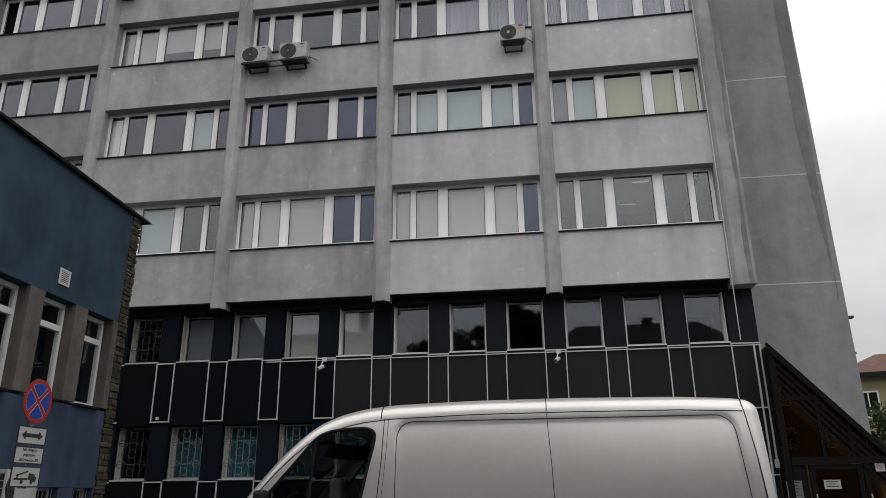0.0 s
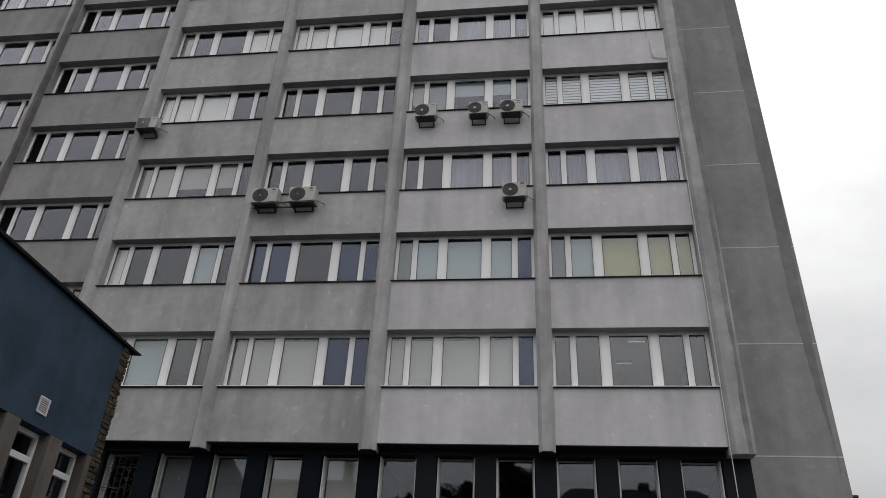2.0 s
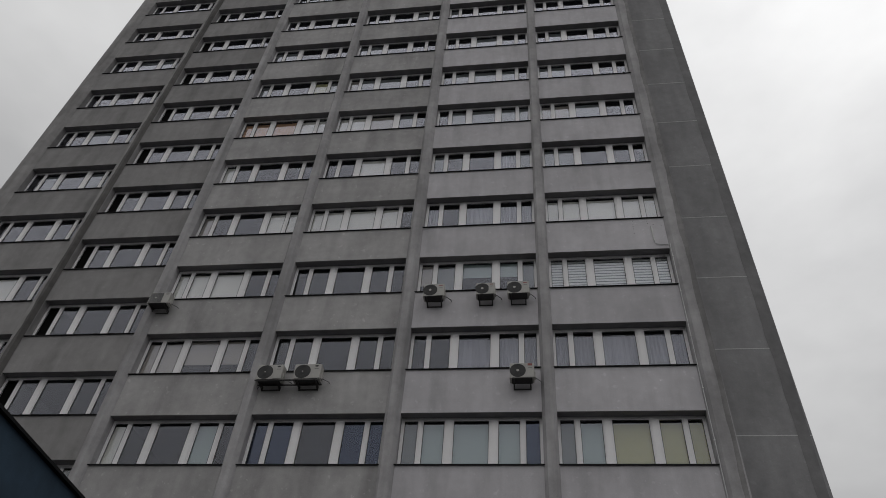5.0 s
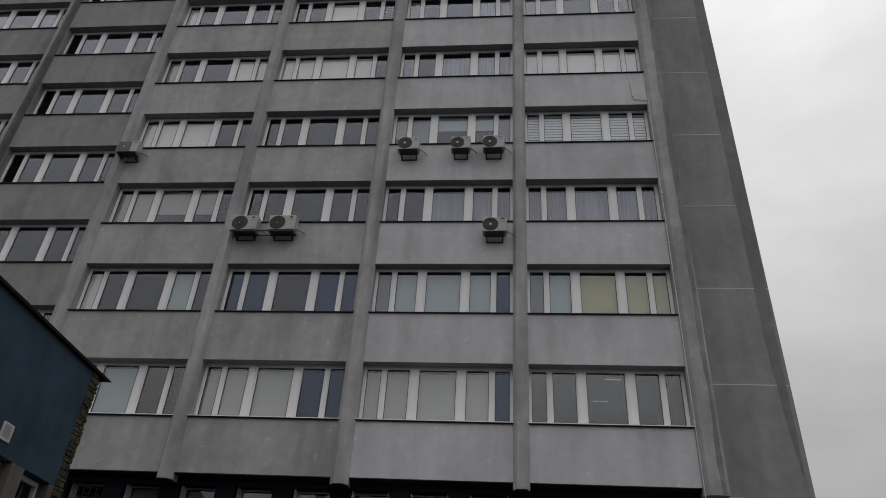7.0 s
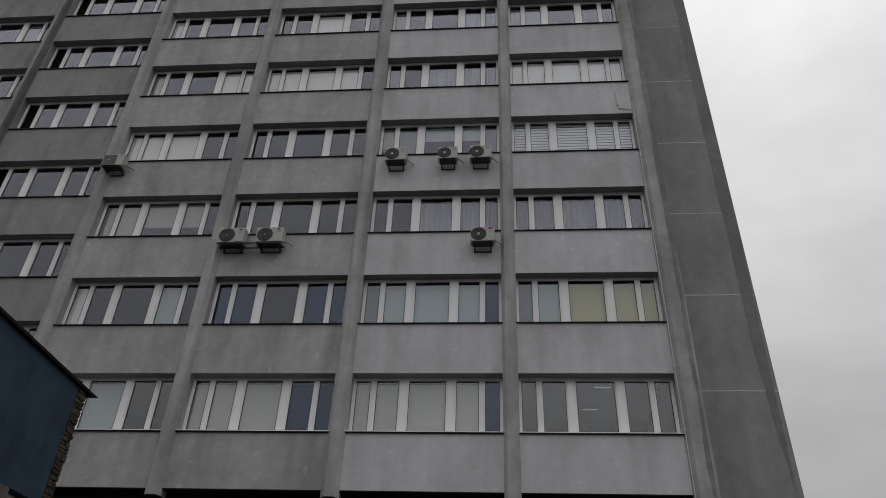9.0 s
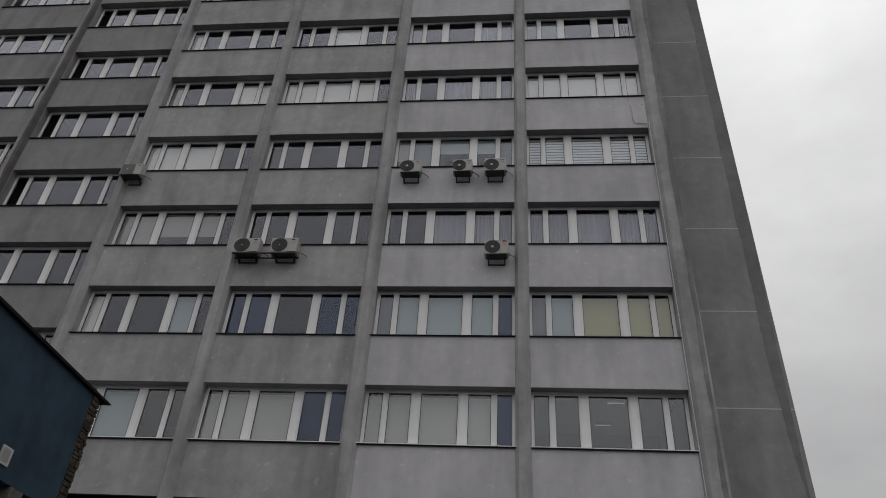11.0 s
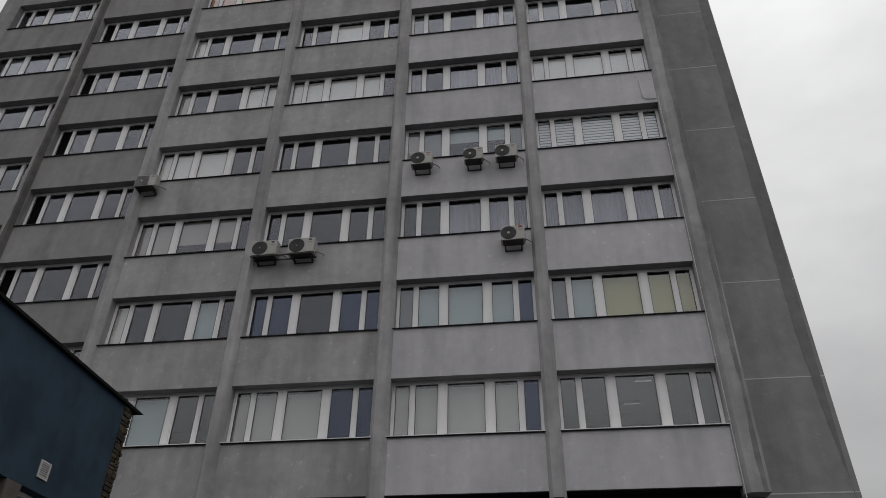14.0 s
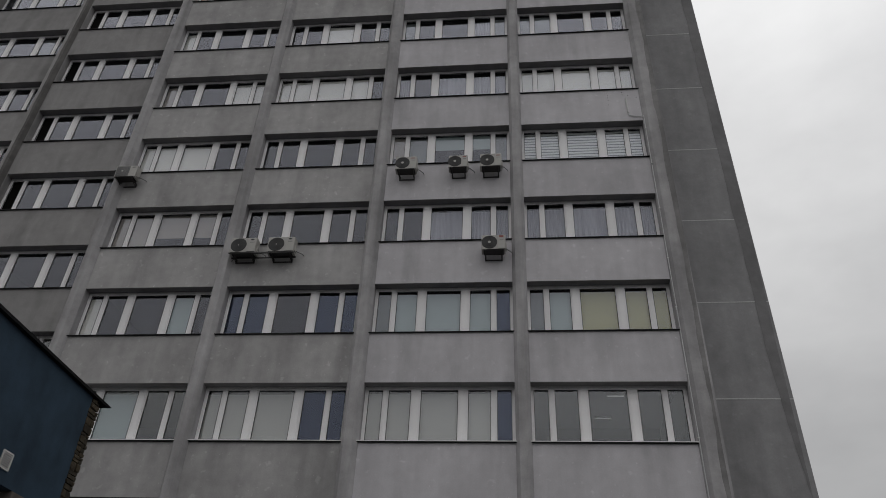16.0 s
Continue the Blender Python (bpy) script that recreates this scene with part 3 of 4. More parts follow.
    GRILLE = {h: grille(WIN_W, h, 0.0).data("grille", GRILLE_PAINT) for h in (1.38, 1.425)}
    first = len(xs) - len(WIN_X)
    for i, x in enumerate(xs):
        j = i - first
        window(x, 5.165, 1.38, "slat" if j in (1, 2, 3, 4) else "", j <= 0)
        window(x, 1.985, 1.425, "teal" if j >= 1 else "", True)
    return base


tower_base()


# ---- ceiling lamps in one lit office ----
TUBE = bpy.data.materials.new("lit_tube")
TUBE.use_nodes = True
TUBE.node_tree.nodes["Principled BSDF"].inputs["Emission Color"].default_value = (1.0, 0.97, 0.9, 1)
TUBE.node_tree.nodes["Principled BSDF"].inputs["Emission Strength"].default_value = 0.14


def ceiling_lamp(x, y):
    c = thing("ceiling_lamp", "lit fluorescent tube lamp under an office ceiling", "ceiling lamp", pose(x, y, 10.42), group="ceiling lamps in the office")
    part("housing", Mesh().box(-0.26, 0.26, -0.05, 0.05, -0.05, 0.0), GRILLE_PAINT, c, bevel=0.01)
    part("tube", Mesh().tube([(-0.24, 0, -0.07), (0.24, 0, -0.07)], 0.015, 8), TUBE, c)


for x, y in ((2.55, 1.75), (2.35, 3.5)):
    ceiling_lamp(x, y)


# ---- things fixed to the tower ----
def fan_front(body, w, h, d, fan, badge):
    """The round opening of a unit's front, with its guard and hub, cut by the service panel beside it."""
    fx, fz, r = -w * 0.17, h * 0.5, h * fan
    part("fan_recess", Mesh().disc((fx, fz), r, -0.134 - d, -0.12 - d), AC_DARK, body, "dark round fan opening")
    g = Mesh()
    for k in range(1, 6):
        rr = r * k / 5.5
        g.tube([(fx + rr * math.cos(t), -0.14 - d, fz + rr * math.sin(t)) for t in (2 * math.pi * j / 20 for j in range(21))], 0.004, 4)
    part("fan_guard", g, STEEL, body)
    part("fan_hub", Mesh().disc((fx, fz), 0.02 if w > 0.8 else 0.045, -0.146 - d, -0.134 - d, 14), AC_WHITE, body)
    panel = part("service_panel", Mesh().box(w * 0.17, w * 0.485, -0.148 - d, -0.129 - d, h * 0.03, h * 0.97), AC_WHITE, body, bevel=0.006)
    if w > 0.8:
        part("badge", Mesh().prism([(w * 0.33 + 0.06 * math.cos(t), h * 0.84 + 0.03 * math.sin(t)) for t in (2 * math.pi * k / 16 for k in range(16))], "y", -0.152 - d, -0.147 - d), AC_DARK, panel)
    else:
        part("badge", Mesh().box(w * 0.24, w * 0.42, -0.152 - d, -0.147 - d, h * 0.80, h * (0.94 if badge else 0.86)), badge or RED_BADGE, panel)
    part("print_bar", Mesh().box(w * 0.26, w * 0.42, -0.151 - d, -0.147 - d, h * 0.64, h * 0.68), GRILLE_PAINT, panel)


RED_BADGE = mat("red_badge", (0.22, 0.05, 0.045), 0.5)


def ac_unit(name, label, x, z, w=0.80, h=0.56, d=0.30, fan=0.42, badge=None):
    """An outdoor air-conditioning unit on its two-armed bracket; its foot is at x, z, clear of the wall."""
    u = thing(name, label, "air conditioner", pose(x, -0.02, z), group="air conditioners on the tower")
    body = part("housing", Mesh().box(-w / 2, w / 2, -0.13 - d, -0.13, 0, h), AC_WHITE, u, bevel=0.018)
    if fan:
        fan_front(body, w, h, d, fan, badge)
    part("side_cover", Mesh().box(w / 2 - 0.002, w / 2 + 0.035, -0.13 - d * 0.75, -0.13 - d * 0.2, h * 0.12, h * 0.5), AC_WHITE, body, bevel=0.01)
    for s in (-1, 1):
        a = Mesh().box(s * w * 0.34 - 0.02, s * w * 0.34 + 0.02, -0.16 - d, 0.02, -0.045, -0.004)
        a.box(s * w * 0.34 - 0.02, s * w * 0.34 + 0.02, -0.02, 0.02, -0.145, -0.045)
        a.tube([(s * w * 0.34, -0.10 - d, -0.04), (s * w * 0.34, 0.0, -0.135)], 0.014, 5)
        part("bracket", a, STEEL, u)
    part("tray", Mesh().box(-w * 0.42, w * 0.42, -0.15 - d, -0.12, -0.012, -0.001), STEEL, u)
    part("cross_bar", Mesh().box(-w * 0.34, w * 0.34, -0.015, 0.018, -0.14, -0.11), STEEL, u)
    part("pipe", Mesh().tube([(w / 2 + 0.02, -0.25, h * 0.22), (w / 2 + 0.09, -0.22, h * 0.17), (w / 2 + 0.15, -0.12, h * 0.20), (w / 2 + 0.20, -0.05, h * 0.22), (w / 2 + 0.21, 0.02, h * 0.22)], 0.014, 6), GRILLE_PAINT, u, "grey lagged pipe")
    return u


for x, z, w, h, note in ((-3.93, 17.60, 0.72, 0.55, "beige air conditioner on a black bracket beneath a window"),
                         (-2.16, 17.61, 0.64, 0.52, "small beige air conditioner on a black bracket"),
                         (-1.06, 17.61, 0.72, 0.55, "beige air conditioner beside a concrete rib"),
                         (-13.92, 17.66, 0.78, 0.50, "weathered air conditioner at the end of a bay"),
                         (-8.98, 14.31, 0.86, 0.56, "air conditioner with a wide fan, one of a pair"),
                         (-7.74, 14.31, 0.88, 0.56, "air conditioner with a wide fan, one of a pair"),
                         (-0.98, 14.22, 0.74, 0.54, "single air conditioner with a red badge")):
    old = x == -13.92
    made = ac_unit("air_conditioner", note, x, z, w, h, fan=0 if old else 0.465 if w > 0.8 else 0.45, badge=RED_BADGE if x == -0.98 else None)
    if old:
        body = made.children[0]
        part("intake_panel", Mesh().box(-w * 0.46, w * 0.16, -0.438, -0.4302, h * 0.06, h * 0.94), GRILLE_PAINT, body, "grey intake grille")
        for k in range(9):
            zz = h * (0.10 + 0.095 * k)
            part("grille_bar", Mesh().box(-w * 0.455, w * 0.155, -0.443, -0.4385, zz, zz + 0.012), AC_DARK, body)
        part("fan_hub", Mesh().disc((-w * 0.17, h * 0.5), 0.035, -0.448, -0.4435, 12), DIM_PVC, body)
        part("badge", Mesh().box(w * 0.26, w * 0.42, -0.435, -0.429, h * 0.80, h * 0.88), GRILLE_PAINT, body)
    if x == -8.98:
        part("shared_rail", Mesh().box(-0.42, 1.70, -0.44, -0.40, -0.05, -0.013).box(-0.42, 1.70, -0.16, -0.12, -0.05, -0.013), STEEL, made, "long steel rail under both units")


cable = thing("cable", "thin dark cable down the rib from a pair of air conditioners", "cable")
part("run", Mesh().tube([(-9.30, -0.16, 14.30), (-9.42, -0.05, 14.22), (-9.44, -0.03, 14.1), (-9.44, -0.03, 10.6), (-9.45, -0.028, 6.66)], 0.011, 6), STEEL, cable)


def cctv(x, z):
    c = thing("security_camera", "small white security camera on the dark base", "camera", pose(x, BASE_Y - 0.04, z))
    part("junction_box", Mesh().box(-0.06, 0.06, -0.06, 0.0, -0.06, 0.06), WHITE_STEEL, c, bevel=0.01)
    part("arm", Mesh().tube([(0, -0.05, -0.03), (-0.02, -0.16, -0.10), (-0.05, -0.18, -0.20)], 0.018, 6), WHITE_STEEL, c)
    part("camera_body", Mesh().tube([(0.0, -0.12, -0.20), (-0.09, -0.30, -0.29)], 0.048, 12), WHITE_STEEL, c, smooth=False)
    part("lens", Mesh().tube([(-0.09, -0.30, -0.29), (-0.095, -0.31, -0.295)], 0.036, 12), AC_DARK, c)


cctv(-6.52, 5.08)
cctv(-0.20, 5.08)


def conduit():
    c = thing("cable_conduit", "thin pale cable conduit down the corner of the tower", "cable")
    part("upright", Mesh().tube([(4.275, -0.095, 5.13), (4.275, -0.095, 20.05)], 0.012, 6), TRIM, c)
    part("branch", Mesh().tube([(4.275, -0.095, 20.05), (4.2, -0.03, 20.06), (3.80, -0.03, 20.12), (3.78, -0.03, 20.3)], 0.016, 6), TRIM, c)

    part("capped_end", Mesh().tube([(3.78, -0.035, 20.25), (3.76, -0.035, 21.0)], 0.026, 8), WHITE_STEEL, c)
    for z in (8.4, 10.2, 12.3, 14.0, 15.9, 17.8, 19.4):
        part("clip", Mesh().box(4.25, 4.30, -0.115, -0.07, z, z + 0.03), WHITE_STEEL, c)


conduit()

for x, z in ((3.14, 21.33), (3.15, 21.20), (3.14, 21.08), (3.15, 20.95), (3.14, 20.72), (3.66, 21.33), (3.67, 21.20), (3.86, 21.15), (4.15, 21.05)):
    part("drill_hole", Mesh().disc((x, z), 0.014, -0.004, 0.0, 10), SILL, tower)

lamp = thing("wall_lamp", "small dark lamp on the end wall's edge", "lamp", pose(7.66, 2.1, 6.0))
part("bracket", Mesh().tube([(0, 0, 0), (0.12, 0, 0.06)], 0.02, 6), STEEL, lamp)
part("head", Mesh().box(0.06, 0.2, -0.08, 0.08, 0.03, 0.1), STEEL, lamp, bevel=0.02)
hook = thing("cable_bracket", "small dark bracket on the end wall's edge", "bracket", pose(7.66, 2.1, 5.06))
part("arm", Mesh().box(0, 0.1, -0.03, 0.03, 0, 0.05), STEEL, hook)


# ---- blue annexe beside the yard ----
def annexe():
    a = thing("annexe", "low blue rendered annexe with a black roof edge", "building", pose(-8.87, -5.42, 0, 0, 0, 93.2))
    near, deep = -10.4, 7.0
    part("upper_wall", Mesh().box(near, -0.34, -0.02, 0.3, 4.85, 7.11), BLUE, a, "smooth dark blue rendered wall")
    part("lower_wall", Mesh().box(near, -0.34, 0.0, 0.3, 1.75, 3.12), BLUE_LOW, a, "faded blue rendered wall")
    part("roof", Mesh().prism([(near, 7.115), (near, 7.17), (0.30, 7.17), (0.30, 7.155), (0.05, 7.115)], "y", -0.10, deep), ROOFING, a, "black roof edge")
    part("end_wall", Mesh().box(-0.18, -0.05, 0.32, deep, GROUND, 7.11), BLUE_LOW, a)
    part("rear_wall", Mesh().box(near, -0.19, deep - 0.2, deep, GROUND, 7.11), BLUE_LOW, a)
    part("near_wall", Mesh().box(near, near + 0.2, 0.32, deep - 0.2, GROUND, 7.11), BLUE_LOW, a)
    part("inner_floor", Mesh().box(near + 0.2, -0.2, 0.32, deep - 0.2, 2.2, 2.4), ROOM, a)
    part("ceiling_slab", Mesh().box(near + 0.2, -0.2, 0.32, deep - 0.2, 4.9, 5.0), ROOM, a)
    part("inner_wall", Mesh().box(near + 0.2, -0.2, 3.6, 3.7, GROUND, 4.9), ROOM, a)
    part("stone_core", Mesh().box(-0.335, -0.043, 0.006, 0.3, GROUND, 7.10), MORTAR, a)
    # windows between concrete piers
    pitch, first = 1.285, -1.41
    xs = [first - pitch * k for k in range(7)]
    for k, x in enumerate(xs):
        f = Mesh()
        w, z0, z1, zt = 0.70, 3.16, 4.83, 4.39
        f.ring(0, w, z0, z1, 0.075, 0.03, 0.11, 0.065)
        win = part("window", f, FRAME_PVC, a, place=(x + 0.19, 0.14, 0))
        part("transom", Mesh().box(0.07, w - 0.07, 0.026, 0.106, zt - 0.05, zt + 0.05), FRAME_PVC, win)
        for p0, p1 in ((z0 + 0.08, zt - 0.05), (zt + 0.05, z1 - 0.07)):
            pane = part("pane", Mesh().box(0.07, w - 0.07, 0.065, 0.072, p0, p1), GLASS, win)
            pane.visible_shadow = False
        if k in (2, 3, 4):
            g = Mesh()
            z = z0 + 0.1
            while z < zt - 0.06:
                g.prism([(0.21, z), (0.215, z), (0.23, z + 0.035), (0.225, z + 0.035)], "x", 0.08, w - 0.08)
                z += 0.03
            part("blind", g, BLIND["g"], win)
        part("window_sill", Mesh().box(-0.19, w - 0.15, -0.22, 0.03, 3.125, 3.158), SILL, win)
        part("pier", Mesh().box(x - (pitch - w) + 0.19, x - 0.004, -0.035, 0.28, 3.165, 4.845), BEIGE, a, bevel=0.012)
    part("pier", Mesh().box(first + 0.894, -0.345, -0.03, 0.28, 3.165, 4.845), BEIGE, a, bevel=0.012)
    # cellar windows with bars
    spans = [(-1.02, -0.40), (-2.15, -1.45), (-3.4, -2.7), (-4.7, -4.0), (-6.0, -5.3)]
    cut = near
    for x0, x1 in sorted(spans):
        part("plinth", Mesh().box(cut, x0, 0.004, 0.3, 0.95, 1.745), BLUE_LOW, a)
        cut = x1
        win = part("cellar_window", Mesh().ring(x0, x1, 0.95, 1.745, 0.05, 0.16, 0.2), DIM_PVC, a)
        part("pane", Mesh().box(x0 + 0.05, x1 - 0.05, 0.178, 0.184, 1.0, 1.69), GLASS, win)
        bars = Mesh()
        for j in range(6):
            x = x0 + 0.06 + (x1 - x0 - 0.12) * j / 5
            bars.tube([(x, 0.08, 0.96), (x + 0.02 * (-1) ** j, 0.08, 1.35), (x, 0.08, 1.74)], 0.009, 5)
        part("bars", bars, GRILLE_PAINT, win)
    part("plinth", Mesh().box(cut, -0.34, 0.004, 0.3, 0.95, 1.745), BLUE_LOW, a)
    part("plinth_base", Mesh().box(near, -0.34, 0.0, 0.3, GROUND, 0.945), BLUE_LOW, a)
    # louvred vent
    vent = part("vent", Mesh().ring(-2.415, -2.125, 5.065, 5.345, 0.022, -0.045, -0.022), FRAME_PVC, a, "white louvred wall vent")
    for j in range(7):
        z = 5.095 + 0.033 * j
        part("slat", Mesh().prism([(-0.044, z), (-0.040, z), (-0.024, z + 0.022), (-0.028, z + 0.022)], "x", -2.395, -2.145), FRAME_PVC, vent)
    part("vent_back", Mesh().box(-2.395, -2.145, -0.0225, -0.0205, 5.085, 5.325), AC_DARK, vent)
    return a


annexe_ob = annexe()


def stones():
    """Rough sandstone blocks up the annexe's corner."""
    rnd = random.Random(5)
    kinds = []
    for _ in range(8):
        g = Mesh().box(-0.5, 0.5, -0.5, 0.5, -0.5, 0.5)
        me = g.data("stone", STONE, 0.12, segments=1)
        for v in me.vertices:
            v.co += Vector((rnd.uniform(-0.05, 0.05), rnd.uniform(-0.12, 0.12), rnd.uniform(-0.05, 0.05)))
        kinds.append(me)
    z = GROUND
    while z < 7.04:
        h = min(rnd.uniform(0.06, 0.16), 7.10 - z)
        x = -0.345 - rnd.uniform(0, 0.03)
        while x < -0.08:
            w = min(rnd.uniform(0.12, 0.30), -0.04 - x)
            if -0.04 - x - w < 0.06:
                w = -0.04 - x
            s = part("stone", kinds[rnd.randrange(8)], None, annexe_ob)
            s.matrix_basis = Matrix.LocRotScale((x + w / 2, 0.012 - rnd.uniform(0, 0.022), z + h / 2), Euler((0, 0, rnd.uniform(-0.05, 0.05))), (w - 0.008, 0.09, h - 0.008))
            x += w
        z += h


stones()


# ---- the parked van ----
VAN_PAINT = mat("silver_paint", (0.57, 0.543, 0.525), 0.36, metal=0.75, big=0.05, mid=0.02, fine=0.02, coat=0.25)
RUBBER = mat("black_rubber", (0.008, 0.008, 0.008), 0.8, spec=0.2, fine=0.1)
GREY_PLASTIC = mat("dark_plastic", (0.012, 0.012, 0.013), 0.7, spec=0.25, fine=0.1)
SEAM = mat("seam_shadow_gap", (0.03, 0.03, 0.03), 0.8, spec=0.1)
TINTED = glass("car_glass", (0.46, 0.49, 0.49), 0.03)


def van():
    v = thing("van", "silver panel van parked across the yard", "van", pose(-0.012, -13.5, GROUND + 0.04))
    W = 1.90
    top = [(-3.72, 0.80), (-3.60, 0.95), (-3.30, 1.06), (-2.98, 1.16), (-2.70, 1.28), (-2.50, 1.53), (-2.34, 1.70), (-2.17, 1.842), (-2.00, 1.915),
           (-1.82, 1.957), (-1.60, 1.98), (-1.00, 1.998), (-0.30, 2.0), (0.40, 1.988), (0.78, 1.968), (0.94, 1.94)]
    tx, tz = [p[0] for p in top], [p[1] for p in top]

    def height(x):
        return sum(float(np.interp(x + d, tx, tz)) for d in (-0.06, -0.03, 0.0, 0.03, 0.06)) / 5

    def lean(z):
        return 0.0 if z < 1.0 else 0.13 * ((z - 1.0) / 0.95) ** 2

    def press(x, z):
        """The shallow pressed field in the side of the load space."""
        right = 0.75 + (1.73 - z) * 0.06
        cx, hx, cz, hz, r = (-1.56 + right) / 2, (right + 1.56) / 2, 1.29, 0.555, 0.09
        qx, qz = abs(x - cx) - hx + r, abs(z - cz) - hz + r
        d = math.hypot(max(qx, 0), max(qz, 0)) + min(max(qx, qz), 0) - r
        k = min(1.0, max(0.0, 0.5 - d / 0.03))
        return 0.009 * k * k * (3 - 2 * k)

    def side(x, z):
        return lean(z) + press(x, z)

    def rounded(pts, closed, r=0.045, n=5):
        """The same outline with its corners turned into arcs."""
        out = []
        m = len(pts)
        for i, p in enumerate(pts):
            if not closed and i in (0, m - 1):
                out.append(p)
                continue
            p, a, b = Vector(p), Vector(pts[i - 1]), Vector(pts[(i + 1) % m])
            da, db = (a - p), (b - p)
            ra, rb = min(r, da.length * 0.45), min(r, db.length * 0.45)
            a, b = p + da.normalized() * ra, p + db.normalized() * rb
            out += [tuple(a.lerp(p, t).lerp(p.lerp(b, t), t)) for t in (k / n for k in range(n + 1))]
        return out

    win = [(-2.52, 1.30), (-2.45, 1.378), (-2.15, 1.737), (-2.10, 1.768), (-2.04, 1.787), (-1.95, 1.80), (-1.80, 1.806), (-1.745, 1.795), (-1.72, 1.765),
           (-1.722, 1.70), (-1.79, 1.36), (-1.805, 1.29), (-1.85, 1.255), (-1.95, 1.25), (-2.47, 1.25), (-2.52, 1.265)]

    def inside(x, z):
        c = False
        for (xa, za), (xb, zb) in zip(win, win[1:] + win[:1]):
            if (za > z) != (zb > z) and x < (xb - xa) * (z - za) / (zb - za) + xa:
                c = not c
        return c

    # cross sections from the nose to the tail: side, rounded shoulder, roof
    xs = [-3.72 + 0.04 * i for i in range(26)] + [-2.68 + 0.02 * i for i in range(181)]
    levels = 66
    rows, kinds = [], []
    for x in xs:
        h = height(min(x, 0.92))
        zt = h - 0.105
        prof = []
        for i in range(levels):
            z = 0.40 + (zt - 0.40) * i / (levels - 1)
            prof.append((side(x, z), z))
        y0 = side(x, zt)
        for i in range(1, 9):
            a = math.pi / 2 * i / 8
            prof.append((y0 + 0.15 * (1 - math.cos(a)), zt + 0.105 * math.sin(a)))
        for i in range(1, 6):
            f = i / 5
            prof.append((y0 + 0.15 + (W / 2 - y0 - 0.15) * f, h + 0.02 * f * (2 - f)))
        back = max(0.0, (x - 0.76) / 0.16)
        tuck = 0.06 * max(0.0, (x - 0.84) / 0.08) ** 2
        row = []
        for y, z in prof:
            slant = (0.015 * max(0.0, min(1.0, (1.90 - z) / 0.8))) * back ** 2
            row.append((x + slant, y + (tuck if y < 0.5 else 0), z - (tuck * 0.3 if z > 1.8 else 0)))
        rows.append(row)
    n = len(rows[0])
    for mirror in (False, True):
        g = Mesh()
        g.v = [(x, W - y if mirror else y, z) for r in rows for x, y, z in r]
        for i in range(len(rows) - 1):
            for j in range(n - 1):
                q = [rows[i][j], rows[i + 1][j], rows[i + 1][j + 1], rows[i][j + 1]]
                cx, cz = sum(p[0] for p in q) / 4, sum(p[2] for p in q) / 4
                if j < levels - 1 and inside(cx, cz):
                    continue
                if j > levels + 5 and -2.68 < cx < -2.18:      # windscreen opening
                    continue
                g.f.append((i * n + j, (i + 1) * n + j, (i + 1) * n + j + 1, i * n + j + 1))
        part("body_side", g.data("body_side", VAN_PAINT, smooth=True), None, v)
    tail = rows[-1]
    g = Mesh()
    g.v = [p for p in tail] + [(x, W - y, z) for x, y, z in tail]
    g.f = [(j, j + 1, n + j + 1, n + j) for j in range(n - 1)]
    part("rear_door", g.data("rear_door", VAN_PAINT), None, v)
    a, b = [rows[26 + 25][levels + 7], rows[26][levels + 7]]
    part("windscreen", Mesh().add([b, (b[0], W - b[1], b[2]), (a[0], W - a[1], a[2]), a], [(0, 1, 2, 3)]), TINTED, v)
    for mirror in (False, True):
        def at(x, z, e=0.0):
            y = side(x, z) + e
            return (x, W - y if mirror else y, z)
        gl, zs = Mesh(), [1.2502 + 0.5556 * i / 14 for i in range(15)]
        for z in zs:
            hit = sorted(xa + (xb - xa) * (z - za) / (zb - za) for (xa, za), (xb, zb) in zip(win, win[1:] + win[:1]) if (za > z) != (zb > z))
            gl.v += [at(hit[0], z, 0.012), at(hit[-1], z, 0.012)]
        gl.f = [(2 * i, 2 * i + 1, 2 * i + 3, 2 * i + 2) for i in range(14)]
        pane = part("cab_window", gl.data("cab_window", TINTED, weld=True), None, v, "dark tinted cab window")
        pane.visible_shadow = False
        loop = [at(x, z, 0.003) for x, z in rounded(win, True)]
        dense = [tuple(Vector(p).lerp(Vector(q), i / 4)) for p, q in zip(loop, loop[1:] + loop[:1]) for i in range(2)]
        part("window_seal", Mesh().tube(dense + [dense[0]], 0.013, 6), RUBBER, v)
        part("quarter_post", Mesh().tube([at(-2.17, 1.26, 0.02), at(-2.15, 1.735, 0.02)], 0.02, 6), RUBBER, v)

    def line(pts, r, name, label="", e=0.0):
        fine = [(a[0] + (b[0] - a[0]) * i / 10, a[1] + (b[1] - a[1]) * i / 10) for a, b in zip(pts, pts[1:]) for i in range(10)] + [pts[-1]]
        part(name, Mesh().tube([(x, side(x, z) + e, z) for x, z in fine], r, 5), SEAM, v, label)

    line([(x, height(x) - 0.112 + 0.02 * max(0.0, x)) for x in (-2.62, -2.56, -2.50, -2.45, -2.40, -2.35, -2.30, -2.22, -2.15, -2.07, -2.0, -1.9, -1.8, -1.6, -1.0, -0.3, 0.4, 0.81)], 0.0035, "gutter_seam")
    line([(-1.655, 1.87), (-1.66, 1.6), (-1.69, 1.2), (-1.73, 0.7)], 0.0035, "door_seam")
    line([(-1.625, 1.86), (-1.63, 1.6), (-1.66, 1.2), (-1.70, 0.7)], 0.002, "pillar_seam")
    line([(-0.50, 1.88), (-0.48, 1.5), (-0.46, 0.6)], 0.003, "panel_seam")
